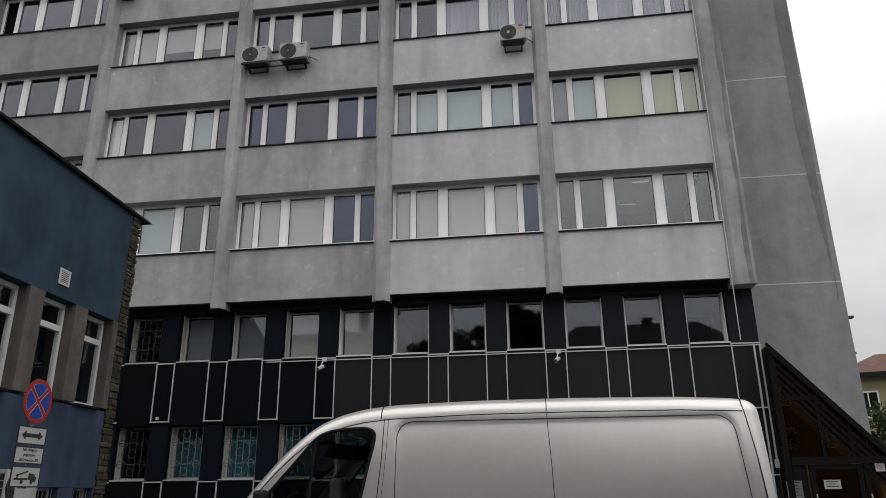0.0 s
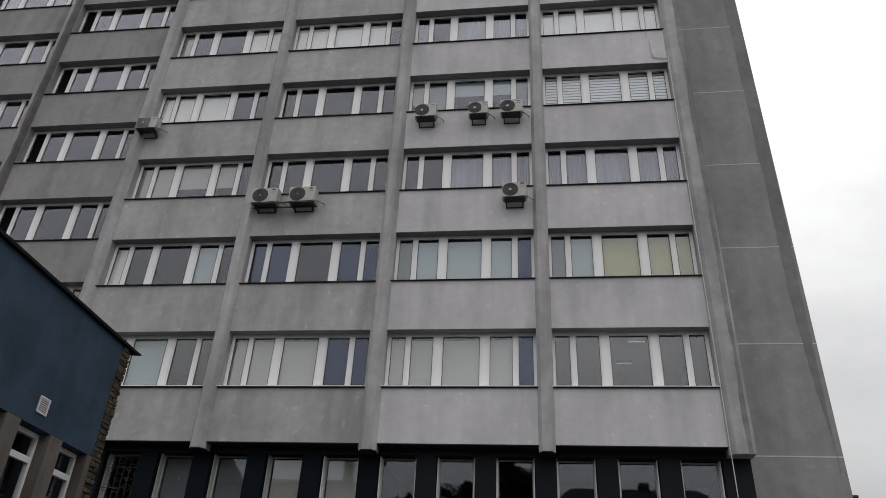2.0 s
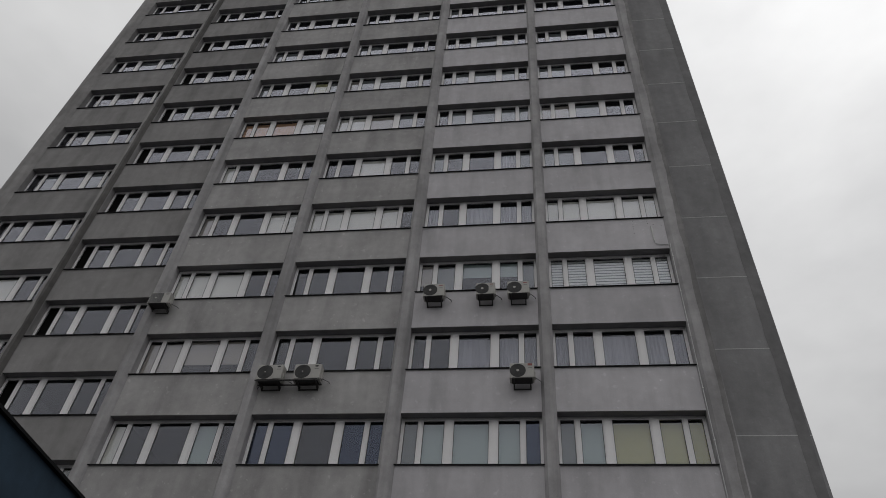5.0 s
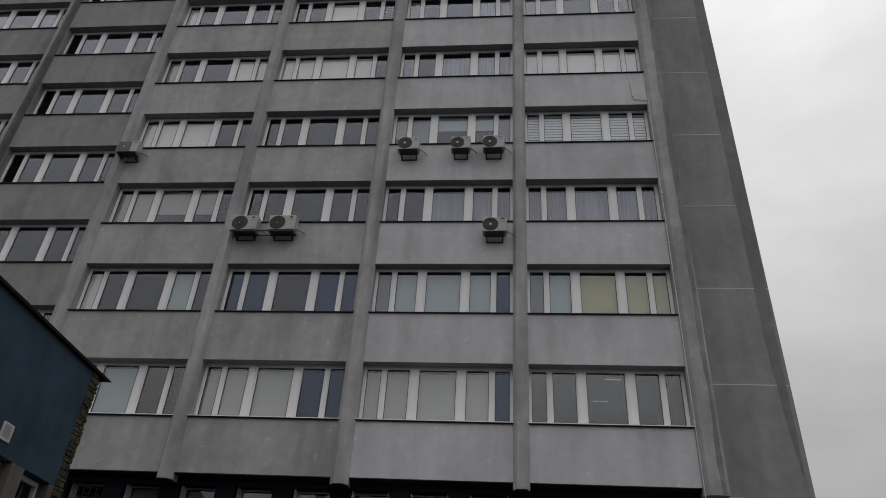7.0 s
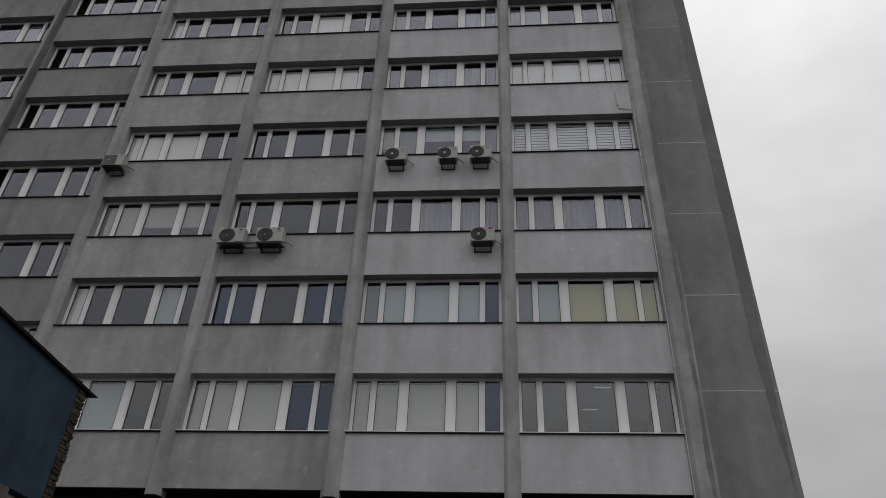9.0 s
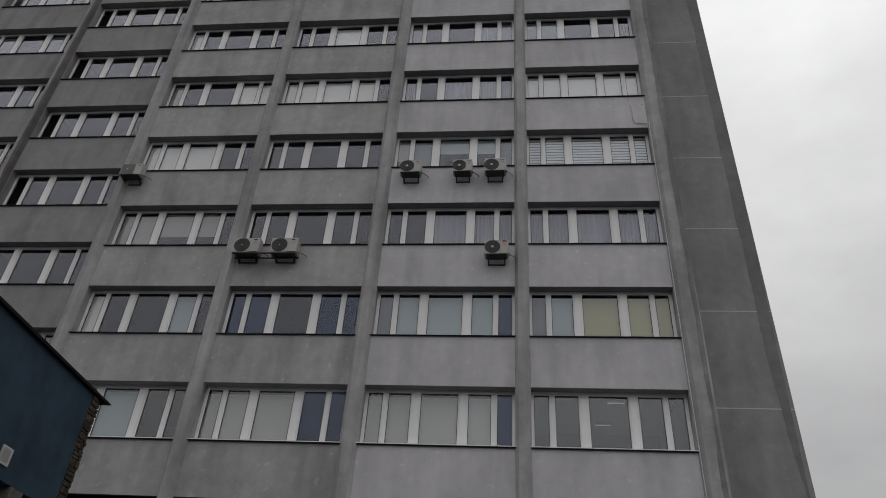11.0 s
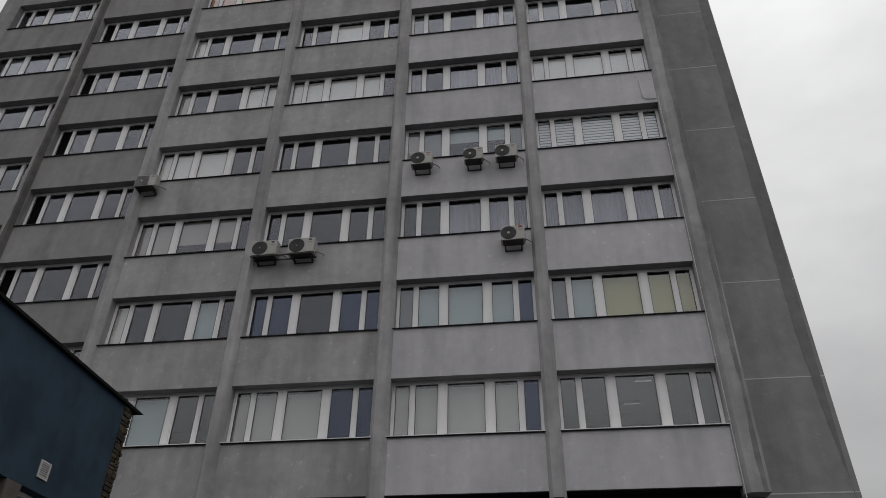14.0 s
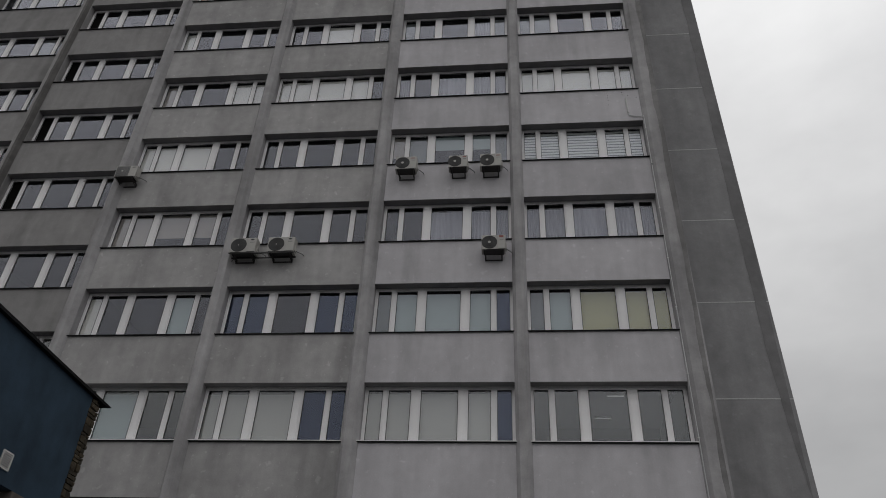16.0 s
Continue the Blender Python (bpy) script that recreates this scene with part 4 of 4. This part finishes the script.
    line([(0.80, 1.955), (0.815, 1.87), (0.843, 1.6), (0.873, 1.2), (0.89, 0.7)], 0.004, "rear_seam")
    # the same seam over the roof
    roof = rows[26 + 50]
    part("roof_seam", Mesh().tube([(-1.68, y, z + 0.001) for _, y, z in roof[levels - 1:]], 0.004, 5), SEAM, v)
    roof = rows[26 + 109]
    part("roof_seam", Mesh().tube([(-0.50, y, z + 0.001) for _, y, z in roof[levels - 1:]], 0.0035, 5), SEAM, v)
    # thin dark bar along the pressed step: its crease shade put in as colour
    rim = rounded([(-1.555, 1.0), (-1.56, 1.845), (-0.5, 1.845), (0.735, 1.845), (0.792, 1.0)], False, 0.13, 10)
    line(rim, 0.0032, "pressed_edge", e=-0.0005)
    # wheels, bumpers, mirrors, seats and steering wheel
    for x in (-2.85, 0.10):
        for y in (0.12, W - 0.12):
            w = part("wheel", Mesh().prism([(x + 0.33 * math.cos(t), 0.29 + 0.33 * math.sin(t)) for t in (2 * math.pi * j / 28 for j in range(28))], "y", y - 0.128, y + 0.128), RUBBER, v, bevel=0.02)
            part("rim", Mesh().prism([(x + 0.20 * math.cos(t), 0.29 + 0.20 * math.sin(t)) for t in (2 * math.pi * j / 20 for j in range(20))], "y", y - 0.134, y + 0.134), AC_WHITE, w)
    part("front_bumper", Mesh().box(-3.82, -3.5, 0.05, W - 0.05, 0.25, 0.62), GREY_PLASTIC, v, bevel=0.05)
    part("nose", Mesh().box(-3.74, -3.70, 0.06, W - 0.06, 0.6, 0.82), GREY_PLASTIC, v)
    part("rear_bumper", Mesh().box(0.93, 1.08, 0.05, W - 0.05, 0.3, 0.55), GREY_PLASTIC, v, bevel=0.04)
    part("underbody", Mesh().box(-3.4, 0.9, 0.2, W - 0.2, 0.25, 0.5), GREY_PLASTIC, v)
    part("floor_panel", Mesh().box(-3.0, 0.9, 0.1, W - 0.1, 0.5, 0.56), GREY_PLASTIC, v)
    part("bulkhead", Mesh().box(-1.58, -1.55, 0.16, W - 0.16, 0.56, 1.86), GREY_PLASTIC, v)
    for y in (-0.11, W + 0.11):
        mir = part("door_mirror", Mesh().box(-2.50, -2.42, y - 0.07, y + 0.07, 1.15, 1.39), GREY_PLASTIC, v, bevel=0.025)
        part("mirror_arm", Mesh().tube([(-2.46, y, 1.2), (-2.48, 0.02 if y < 0 else W - 0.02, 1.18)], 0.03, 6), GREY_PLASTIC, mir)
    for y in (0.5, 1.35):
        seat = part("seat", Mesh().box(-2.48, -2.0, y - 0.24, y + 0.24, 0.56, 0.85), GREY_PLASTIC, v, bevel=0.05)
        part("seat_back", Mesh().prism([(-2.08, 0.86), (-2.24, 0.86), (-2.11, 1.27), (-2.03, 1.27)], "y", y - 0.24, y + 0.24), GREY_PLASTIC, seat, bevel=0.03)
        part("headrest", Mesh().box(-2.13, -2.04, y - 0.13, y + 0.13, 1.285, 1.475), AC_WHITE if y < 1 else GREY_PLASTIC, seat, bevel=0.03)
    part("sun_visor", Mesh().prism([(-2.16, 1.62), (-2.10, 1.72), (-1.90, 1.70), (-1.94, 1.61)], "y", 0.30, 0.72), GREY_PLASTIC, v)
    part("dashboard", Mesh().box(-2.75, -2.3, 0.15, W - 0.15, 0.95, 1.22), GREY_PLASTIC, v, bevel=0.06)
    part("steering_wheel", Mesh().tube([(-2.50 + 0.08 * math.sin(t), 0.5 + 0.19 * math.cos(t), 1.20 + 0.17 * math.sin(t)) for t in (2 * math.pi * j / 20 for j in range(21))], 0.015, 6), GREY_PLASTIC, v)
    part("headlight", Mesh().box(-3.70, -3.45, -0.005, 0.2, 0.68, 0.90), AC_WHITE, v, bevel=0.04)
    part("tail_light", Mesh().box(0.89, 0.945, 0.03, 0.15, 0.7, 1.10), mat("red_lens", (0.25, 0.01, 0.01), 0.3), v, bevel=0.02)
    return v


van()

box = thing("junction_box", "small white sensor box on the dark base", "junction box", pose(-11.25, BASE_Y - 0.045, 3.62))
part("cover", Mesh().box(-0.04, 0.04, 0.0, 0.044, -0.04, 0.04), WHITE_STEEL, box, bevel=0.008)
drain = thing("duct_end", "pale box at the foot of the corner duct", "junction box", pose(4.80, BASE_Y - 0.09, 2.2))
part("cover", Mesh().box(-0.05, 0.06, 0.0, 0.05, -0.1, 0.1), TRIM, drain, bevel=0.01)


# ---- glazed porch at the foot of the end wall ----
TIMBER = mat("dark_stained_timber", (0.0058, 0.0046, 0.004), 0.7, spec=0.12, big=0.2, fine=0.2, streak=0.2, bump=0.2)
BROWN_GLASS = glass("brown_glass", (0.42, 0.33, 0.22), 0.02)
PAPER = mat("notice_paper", (0.36, 0.36, 0.35), 0.8, fine=0.04)
INK = mat("dark_ink", (0.02, 0.02, 0.022), 0.8)


def porch():
    p = thing("porch", "lean-to porch of dark timber and brown glass", "porch")
    y0, y1 = -0.16, 1.88
    x0, z0, x1, z1 = 4.90, 4.965, 8.05, 1.385
    slope = (z1 - z0) / (x1 - x0)

    def at(x):
        return z0 + slope * (x - x0)
    k = 0.16
    part("rafter", Mesh().prism([(x0 - 0.06, z0 + 0.06), (x0 - 0.06, z0 - k), (x1, z1 - k), (x1, z1)], "y", y0 - 0.06, y0 + 0.08), TIMBER, p)
    part("roof_sheet", Mesh().prism([(x0, at(x0) + 0.02), (x0, at(x0) - 0.04), (x1, at(x1) - 0.04), (x1, at(x1) + 0.02)], "y", y0 + 0.08, y1), BROWN_GLASS, p, "brown glass roof").visible_shadow = False
    part("back_panel", Mesh().prism([(x0 + 0.12, GROUND + 0.16), (x0 + 0.12, at(x0 + 0.12) - 0.5), (7.4, at(7.4) - 0.5), (7.4, GROUND + 0.16)], "y", 1.5, 1.56), mat("brown_boards", (0.11, 0.073, 0.038), 0.7, big=0.2, fine=0.1, streak=0.3), p, "brown boarded wall inside the porch")
    part("post", Mesh().box(x0 - 0.08, x0 + 0.07, y0 - 0.03, y0 + 0.1, GROUND, z0 - 0.1), TIMBER, p)
    part("corner_board", Mesh().box(4.845, 4.965, 0.11, 0.33, GROUND, 4.88), TIMBER, p)
    part("rail", Mesh().box(x0 + 0.09, 5.92, y0 - 0.02, y0 + 0.08, 3.62, 3.72), TIMBER, p)
    part("transom", Mesh().box(x0 + 0.09, 7.75, y0 - 0.035, y0 + 0.09, 2.16, 2.32), TIMBER, p)
    for i, off in enumerate((0.33, 0.52, 0.71, 0.90)):
        xa, xb = x0 + 0.09, x1 - 0.12 - off * 0.8
        part("slat", Mesh().prism([(xa, at(xa) - off), (xa, at(xa) - off - 0.09), (xb, at(xb) - off - 0.09), (xb, at(xb) - off)], "y", y0 - 0.012, y0 + 0.015), TIMBER, p)
    for x in (5.72, 6.35, 7.05):
        part("stud", Mesh().box(x, x + 0.07, y0 - 0.005, y0 + 0.085, 2.32, at(x + 0.07) - 0.12), TIMBER, p)
    pane = part("pane", Mesh().prism([(x0 + 0.09, 2.32), (x0 + 0.09, at(x0 + 0.09) - 0.1), (7.2, at(7.2) - 0.1), (7.2, 2.32)], "y", y0 + 0.02, y0 + 0.03), BROWN_GLASS, p, "brown tinted glass")
    pane.visible_shadow = False
    # doors under the transom
    for x, w in ((5.36, 1.14), (6.53, 0.95)):
        d = part("door", Mesh().ring(x, x + w, GROUND + 0.05, 2.15, 0.11, y0, y0 + 0.07), TIMBER, p)
        g = part("door_pane", Mesh().box(x + 0.11, x + w - 0.11, y0 + 0.03, y0 + 0.04, GROUND + 0.16, 2.04), BROWN_GLASS, d, "brown tinted glass")
        g.visible_shadow = False
        part("door_handle", Mesh().tube([(x + 0.06, y0 - 0.05, 1.1), (x + 0.06, y0 - 0.05, 1.5)], 0.015, 6), TRIM, d)
    part("side_panel", Mesh().box(x0 + 0.09, 5.30, y0 + 0.01, y0 + 0.06, GROUND, 2.15), TIMBER, p)
    part("porch_floor", Mesh().box(x0, 7.7, y0 + 0.1, y1, GROUND, GROUND + 0.16), PAVING, p)
    return p


porch()


GREY_PAPER = mat("greyed_paper", (0.12, 0.12, 0.125), 0.7, big=0.15, fine=0.1)


def notice(x, z, w, h, label, rows, back=PAPER):
    n = thing("notice", label, "notice", pose(x, -0.185, z))
    part("sheet", Mesh().box(0, w, 0, 0.006, 0, h), back, n)
    for i in range(rows):
        zz = h * (1 - (i + 0.8) / (rows + 0.6))
        part("line_of_print", Mesh().box(w * 0.14, w * (0.86 if i % 2 == 0 else 0.7), -0.003, -0.0005, zz, zz + h * 0.28 / rows), INK, n)
    return n


notice(4.80, 1.42, 0.34, 0.38, "greyed printed notice on the dark porch panel", 5, GREY_PAPER)
notice(5.62, 1.61, 0.36, 0.20, "white printed notice taped to the porch door", 3)
small = notice(6.78, 1.98, 0.20, 0.22, "small white notice with a red ring on the porch", 0)
part("red_ring", Mesh().tube([(0.10 + 0.062 * math.cos(t), -0.003, 0.12 + 0.062 * math.sin(t)) for t in (2 * math.pi * j / 24 for j in range(25))], 0.007, 6), RED_BADGE, small)
part("red_bar", Mesh().tube([(0.056, -0.003, 0.164), (0.144, -0.003, 0.076)], 0.006, 6), RED_BADGE, small)
part("mark", Mesh().box(0.065, 0.135, -0.002, 0.0, 0.112, 0.128), INK, small)


# ---- road sign on its pole ----
RED = mat("sign_red", (0.30, 0.018, 0.016), 0.45, fine=0.05)
SIGN_BLUE = mat("sign_blue", (0.012, 0.045, 0.28), 0.45, fine=0.05)
SIGN_WHITE = mat("sign_white", (0.40, 0.40, 0.385), 0.5, big=0.06, fine=0.04)
ZINC = mat("galvanised_steel", (0.22, 0.22, 0.22), 0.5, metal=0.6, fine=0.1)


def words(name, text, size, material, parent, place, label=""):
    c = bpy.data.curves.new(name, "FONT")
    c.body, c.size, c.align_x, c.extrude = text, size, "CENTER", 0.001
    ob = new(name, c)
    ob.parent = parent
    ob.matrix_basis = Matrix.Translation(place) @ pose(0, 0, 0, 90, 0, 0)
    c.materials.append(material)
    return tagged(ob, label)


def road_sign():
    s = thing("road_sign", "round no-stopping sign above three white plates", "road sign", pose(-6.33, -10.93, 0, 0, 0, 92))
    part("pole", Mesh().tube([(0, 0.04, GROUND), (0, 0.04, 2.9)], 0.03, 12), ZINC, s)
    d = part("disc", Mesh().disc((0, 2.645), 0.25, -0.004, 0.004, 40), RED, s, "red ring and cross on blue")
    for i in range(4):
        a0, a1 = math.pi / 2 * i - math.pi / 4 + 0.20, math.pi / 2 * (i + 1) - math.pi / 4 - 0.20
        r, off = 0.20, 0.034
        mid = (a0 + a1) / 2
        pts = [(off * math.cos(mid), 2.645 + off * math.sin(mid))]
        for j in range(11):
            t = a0 - 0.05 + (a1 - a0 + 0.1) * j / 10
            pts.append((r * math.cos(t), 2.645 + r * math.sin(t)))
        cx, cz = sum(q[0] for q in pts) / len(pts), sum(q[1] for q in pts) / len(pts)
        part("white_line", Mesh().prism([(cx + (x - cx) * 1.07, cz + (z - cz) * 1.07) for x, z in pts], "y", -0.0055, -0.0042), SIGN_WHITE, d)
        part("blue_field", Mesh().prism(pts, "y", -0.007, -0.0045), SIGN_BLUE, d)
    plates = [(2.26, 0.20), (2.045, 0.19), (1.815, 0.225)]
    made = []
    for z, h in plates:
        made.append(part("plate", Mesh().box(-0.24, 0.24, -0.004, 0.004, z - h / 2 + 0.004, z + h / 2 - 0.004), SIGN_WHITE, s, "white plate with black marks", bevel=0.0015))
        part("black_rim", Mesh().ring(-0.246, 0.246, z - h / 2 - 0.001, z + h / 2 + 0.001, 0.014, -0.0065, 0.0035), INK, made[-1])
    part("lower_plate", Mesh().box(-0.13, 0.13, -0.004, 0.004, 1.46, 1.69), SIGN_WHITE, s)
    z = 2.26
    part("double_arrow", Mesh().prism([(-0.18, z), (-0.11, z + 0.05), (-0.11, z + 0.022), (0.11, z + 0.022), (0.11, z + 0.05), (0.18, z), (0.11, z - 0.05), (0.11, z - 0.022), (-0.11, z - 0.022), (-0.11, z - 0.05)], "y", -0.007, -0.0045), INK, made[0])
    for i, text in enumerate(("Nie dotyczy", "pojazdów", "służbowych UM")):
        words("wording", text, 0.05, INK, made[1], (0, -0.006, 2.088 - 0.055 * i))
    z = 1.815
    truck = [[(-0.16, z + 0.02), (0.03, z + 0.065), (0.03, z + 0.05), (-0.16, z + 0.0)], [(-0.19, z - 0.035), (0.04, z - 0.035), (0.04, z - 0.015), (-0.19, z - 0.015)],
             [(-0.155, z - 0.02), (-0.135, z - 0.02), (-0.115, z + 0.02), (-0.135, z + 0.02)],
             [(0.05, z - 0.03), (0.17, z - 0.06), (0.19, z - 0.01), (0.13, z + 0.03), (0.05, z + 0.04)]]
    for poly in truck:
        part("tow_truck_mark", Mesh().prism(poly, "y", -0.007, -0.0045), INK, made[2])
    for x in (-0.06, 0.11):
        part("tow_truck_mark", Mesh().disc((x, z - 0.055), 0.024, -0.0075, -0.005, 14), INK, made[2])


road_sign()

# outdoor unit on the annexe's wall
unit = ac_unit("air_conditioner", "grey air conditioner low on the blue annexe wall", 0, 0, 0.72, 0.52, fan=0.44)
unit.matrix_basis = annexe_ob.matrix_basis @ pose(-3.08, -0.02, 1.46)
housing = [c for c in unit.children if c.name.startswith("housing")][0]
part("side_intake", Mesh().box(-0.364, -0.3605, -0.41, -0.15, 0.05, 0.47), AC_DARK, housing, "dark intake behind a square grid")
for y in (-0.41, -0.323, -0.237, -0.15):
    part("grid_bar", Mesh().box(-0.372, -0.3645, y - 0.008, y + 0.008, 0.04, 0.48), AC_WHITE, housing)
for z in (0.05, 0.155, 0.26, 0.365, 0.47):
    part("grid_bar", Mesh().box(-0.376, -0.3725, -0.42, -0.14, z - 0.008, z + 0.008), AC_WHITE, housing)


# ---- neighbouring house and shrub beyond the corner ----
TILE_RED = mat("red_roof_tiles", (0.10, 0.038, 0.026), 0.85, big=0.15, fine=0.2, bump=0.4, streak=0.2)
# near-black roof and walls: the mirrored houses' shade put into their colour
SLATE = mat("shade_dark_roof", (0.012, 0.012, 0.013), 0.9, big=0.15, fine=0.2)
DULL = mat("shade_dark_render", (0.028, 0.027, 0.026), 0.9, big=0.2, fine=0.1)
CREAM = mat("cream_render", (0.34, 0.30, 0.17), 0.9, big=0.1, fine=0.06)


def house(m, label, wall, w, d, eave, ridge, rows=2, hip=0.0, chimneys=(), tiles=None):
    h = thing("house", label, "house", m)
    part("wall", Mesh().box(0, w, 0, d, 0, eave), wall, h)
    o = 0.4
    part("roof", Mesh().add([(-o, -o, eave), (w + o, -o, eave), (w + o, d + o, eave), (-o, d + o, eave), (hip, d / 2, ridge), (w - hip, d / 2, ridge)],
                            [(0, 1, 5, 4), (1, 2, 5), (2, 3, 4, 5), (3, 0, 4), (0, 3, 2, 1)]), tiles or TILE_RED, h)
    part("gutter", Mesh().box(-o, w + o, -o - 0.1, -o, eave - 0.22, eave + 0.04), GREY_PLASTIC, h)
    n = max(2, int(w / 2.2))
    for r in range(rows):
        z = eave - 2.3 - r * 2.9
        if z < 0.3:
            continue
        for i in range(n):
            x = (i + 0.5) * w / n - 0.5
            win = part("window", Mesh().ring(x, x + 1.0, z, z + 1.4, 0.08, -0.05, 0.01), PVC, h)
            part("pane", Mesh().box(x + 0.08, x + 0.92, -0.02, -0.012, z + 0.08, z + 1.32), TINTED, win)
            part("mullion", Mesh().box(x + 0.47, x + 0.53, -0.055, -0.01, z + 0.08, z + 1.32), PVC, win)
    for x, y, zt in chimneys:
        part("chimney", Mesh().box(x, x + 0.8, y, y + 0.6, eave, zt), wall, h)
    return h


house(pose(15.2, 23.4, GROUND, 0, 0, -18), "cream rendered house with a red hipped roof", CREAM, 16.0, 9.0, 7.25, 8.95, 2, 2.2)

LEAF = mat("leaves", (0.022, 0.046, 0.009), 0.8, rand=0.0, fine=0.35, fine_scale=3.0, spec=0.3)
LEAF_DARK = mat("dark_leaves", (0.03, 0.05, 0.02), 0.75, fine=0.35, fine_scale=2.0, spec=0.2)
BARK = mat("bark", (0.06, 0.05, 0.04), 0.95, fine=0.3, bump=0.6)


def tree(name, label, x, y, height, spread, leaves, size, material, trunk_h, seed, squash=0.8):
    """A tapered trunk with limbs, and a crown of single leaves gathered in clumps."""
    rnd = random.Random(seed)
    t = thing(name, label, "tree" if trunk_h > 1 else "shrub", pose(x, y, GROUND))
    g = Mesh()
    for i in range(6):
        za, zb = trunk_h * 1.5 * i / 6, trunk_h * 1.5 * (i + 1) / 6
        ra, rb = 0.028 * height * (1 - 0.12 * i), 0.028 * height * (1 - 0.12 * (i + 1))
        n = 9
        ring = [(r * math.cos(2 * math.pi * j / n) + 0.03 * math.sin(z), r * math.sin(2 * math.pi * j / n), z) for r, z in ((ra, za), (rb, zb)) for j in range(n)]
        g.add(ring, [(j, (j + 1) % n, (j + 1) % n + n, j + n) for j in range(n)])
    clumps = []
    mid = trunk_h + (height - trunk_h) * 0.5
    for _ in range(34):
        a, u = rnd.uniform(0, 2 * math.pi), rnd.uniform(-1, 1)
        r = spread * math.sqrt(max(0.05, 1 - u * u)) * rnd.uniform(0.45, 0.95)
        clumps.append((Vector((r * math.cos(a), r * math.sin(a), mid + u * (height - trunk_h) * 0.47)), spread * rnd.uniform(0.22, 0.42)))
    for c, _ in clumps[:12]:
        base = Vector((0, 0, trunk_h * rnd.uniform(0.8, 1.4)))
        g.tube([base, base.lerp(c, 0.5) + Vector((0, 0, 0.1 * height * rnd.random())), c], 0.006 * height, 5)
    part("trunk", g, BARK, t)
    vs, fs = [], []
    for _ in range(leaves):
        c, r = clumps[rnd.randrange(len(clumps))]
        d = Vector((rnd.gauss(0, 1), rnd.gauss(0, 1), rnd.gauss(0, 0.8)))
        p = c + d.normalized() * r * (rnd.random() ** 0.4)
        u = Vector((rnd.gauss(0, 1), rnd.gauss(0, 1), rnd.gauss(0, 1))).normalized()
        w = u.orthogonal().normalized()
        s = size * rnd.uniform(0.6, 1.3)
        o = len(vs)
        vs += [tuple(p - u * s), tuple(p + w * s * 0.5), tuple(p + u * s), tuple(p - w * s * 0.5)]
        fs.append((o, o + 1, o + 2, o + 3))
    me = bpy.data.meshes.new("crown")
    me.from_pydata(vs, [], fs)
    me.materials.append(material)
    ob = part("crown", me, None, t)
    tagged(ob, kind="stuff")
    return t


tree("shrub", "leafy green shrub beside the end wall", 10.2, 5.0, 3.95, 1.8, 9500, 0.085, LEAF, 0.6, 11)

# ---- across the street, mirrored in the base's windows ----
house(pose(14.6, -34.0, GROUND, 0, 0, 180), "old dark house across the street with a hipped roof", DULL, 15.6, 9.0, 10.6, 14.2, 3, 3.0, ((6.6, 4.2, 14.65),), SLATE)
house(pose(29.5, -36.0, GROUND, 0, 0, 180), "plain dark house across the street", DULL, 15.0, 9.0, 12.2, 14.6, 3, 2.0, (), SLATE)
house(pose(-14.0, -38.0, GROUND, 0, 0, 180), "tall dark house across the street with chimneys", DULL, 13.0, 9.0, 12.4, 15.4, 3, 1.0, ((2.4, 3.8, 17.4), (5.4, 4.2, 16.6)), SLATE)
# added out of view, tall enough to keep sky out of the left windows
house(pose(-27.5, -36.0, GROUND, 0, 0, 180), "unseen dark row house added to darken the left windows", DULL, 18.0, 9.0, 15.2, 18.4, 4, 0.6, (), SLATE)
tree("tree", "tall broadleaf tree across the street", -2.6, -30.0, 14.4, 2.9, 9000, 0.24, LEAF_DARK, 4.0, 21)
tree("tree", "broadleaf tree across the street", -5.8, -30.5, 12.7, 2.4, 6500, 0.22, LEAF_DARK, 3.5, 22)
tree("tree", "broadleaf tree across the street", -9.2, -31.5, 12.0, 2.3, 5500, 0.22, LEAF_DARK, 3.0, 23)
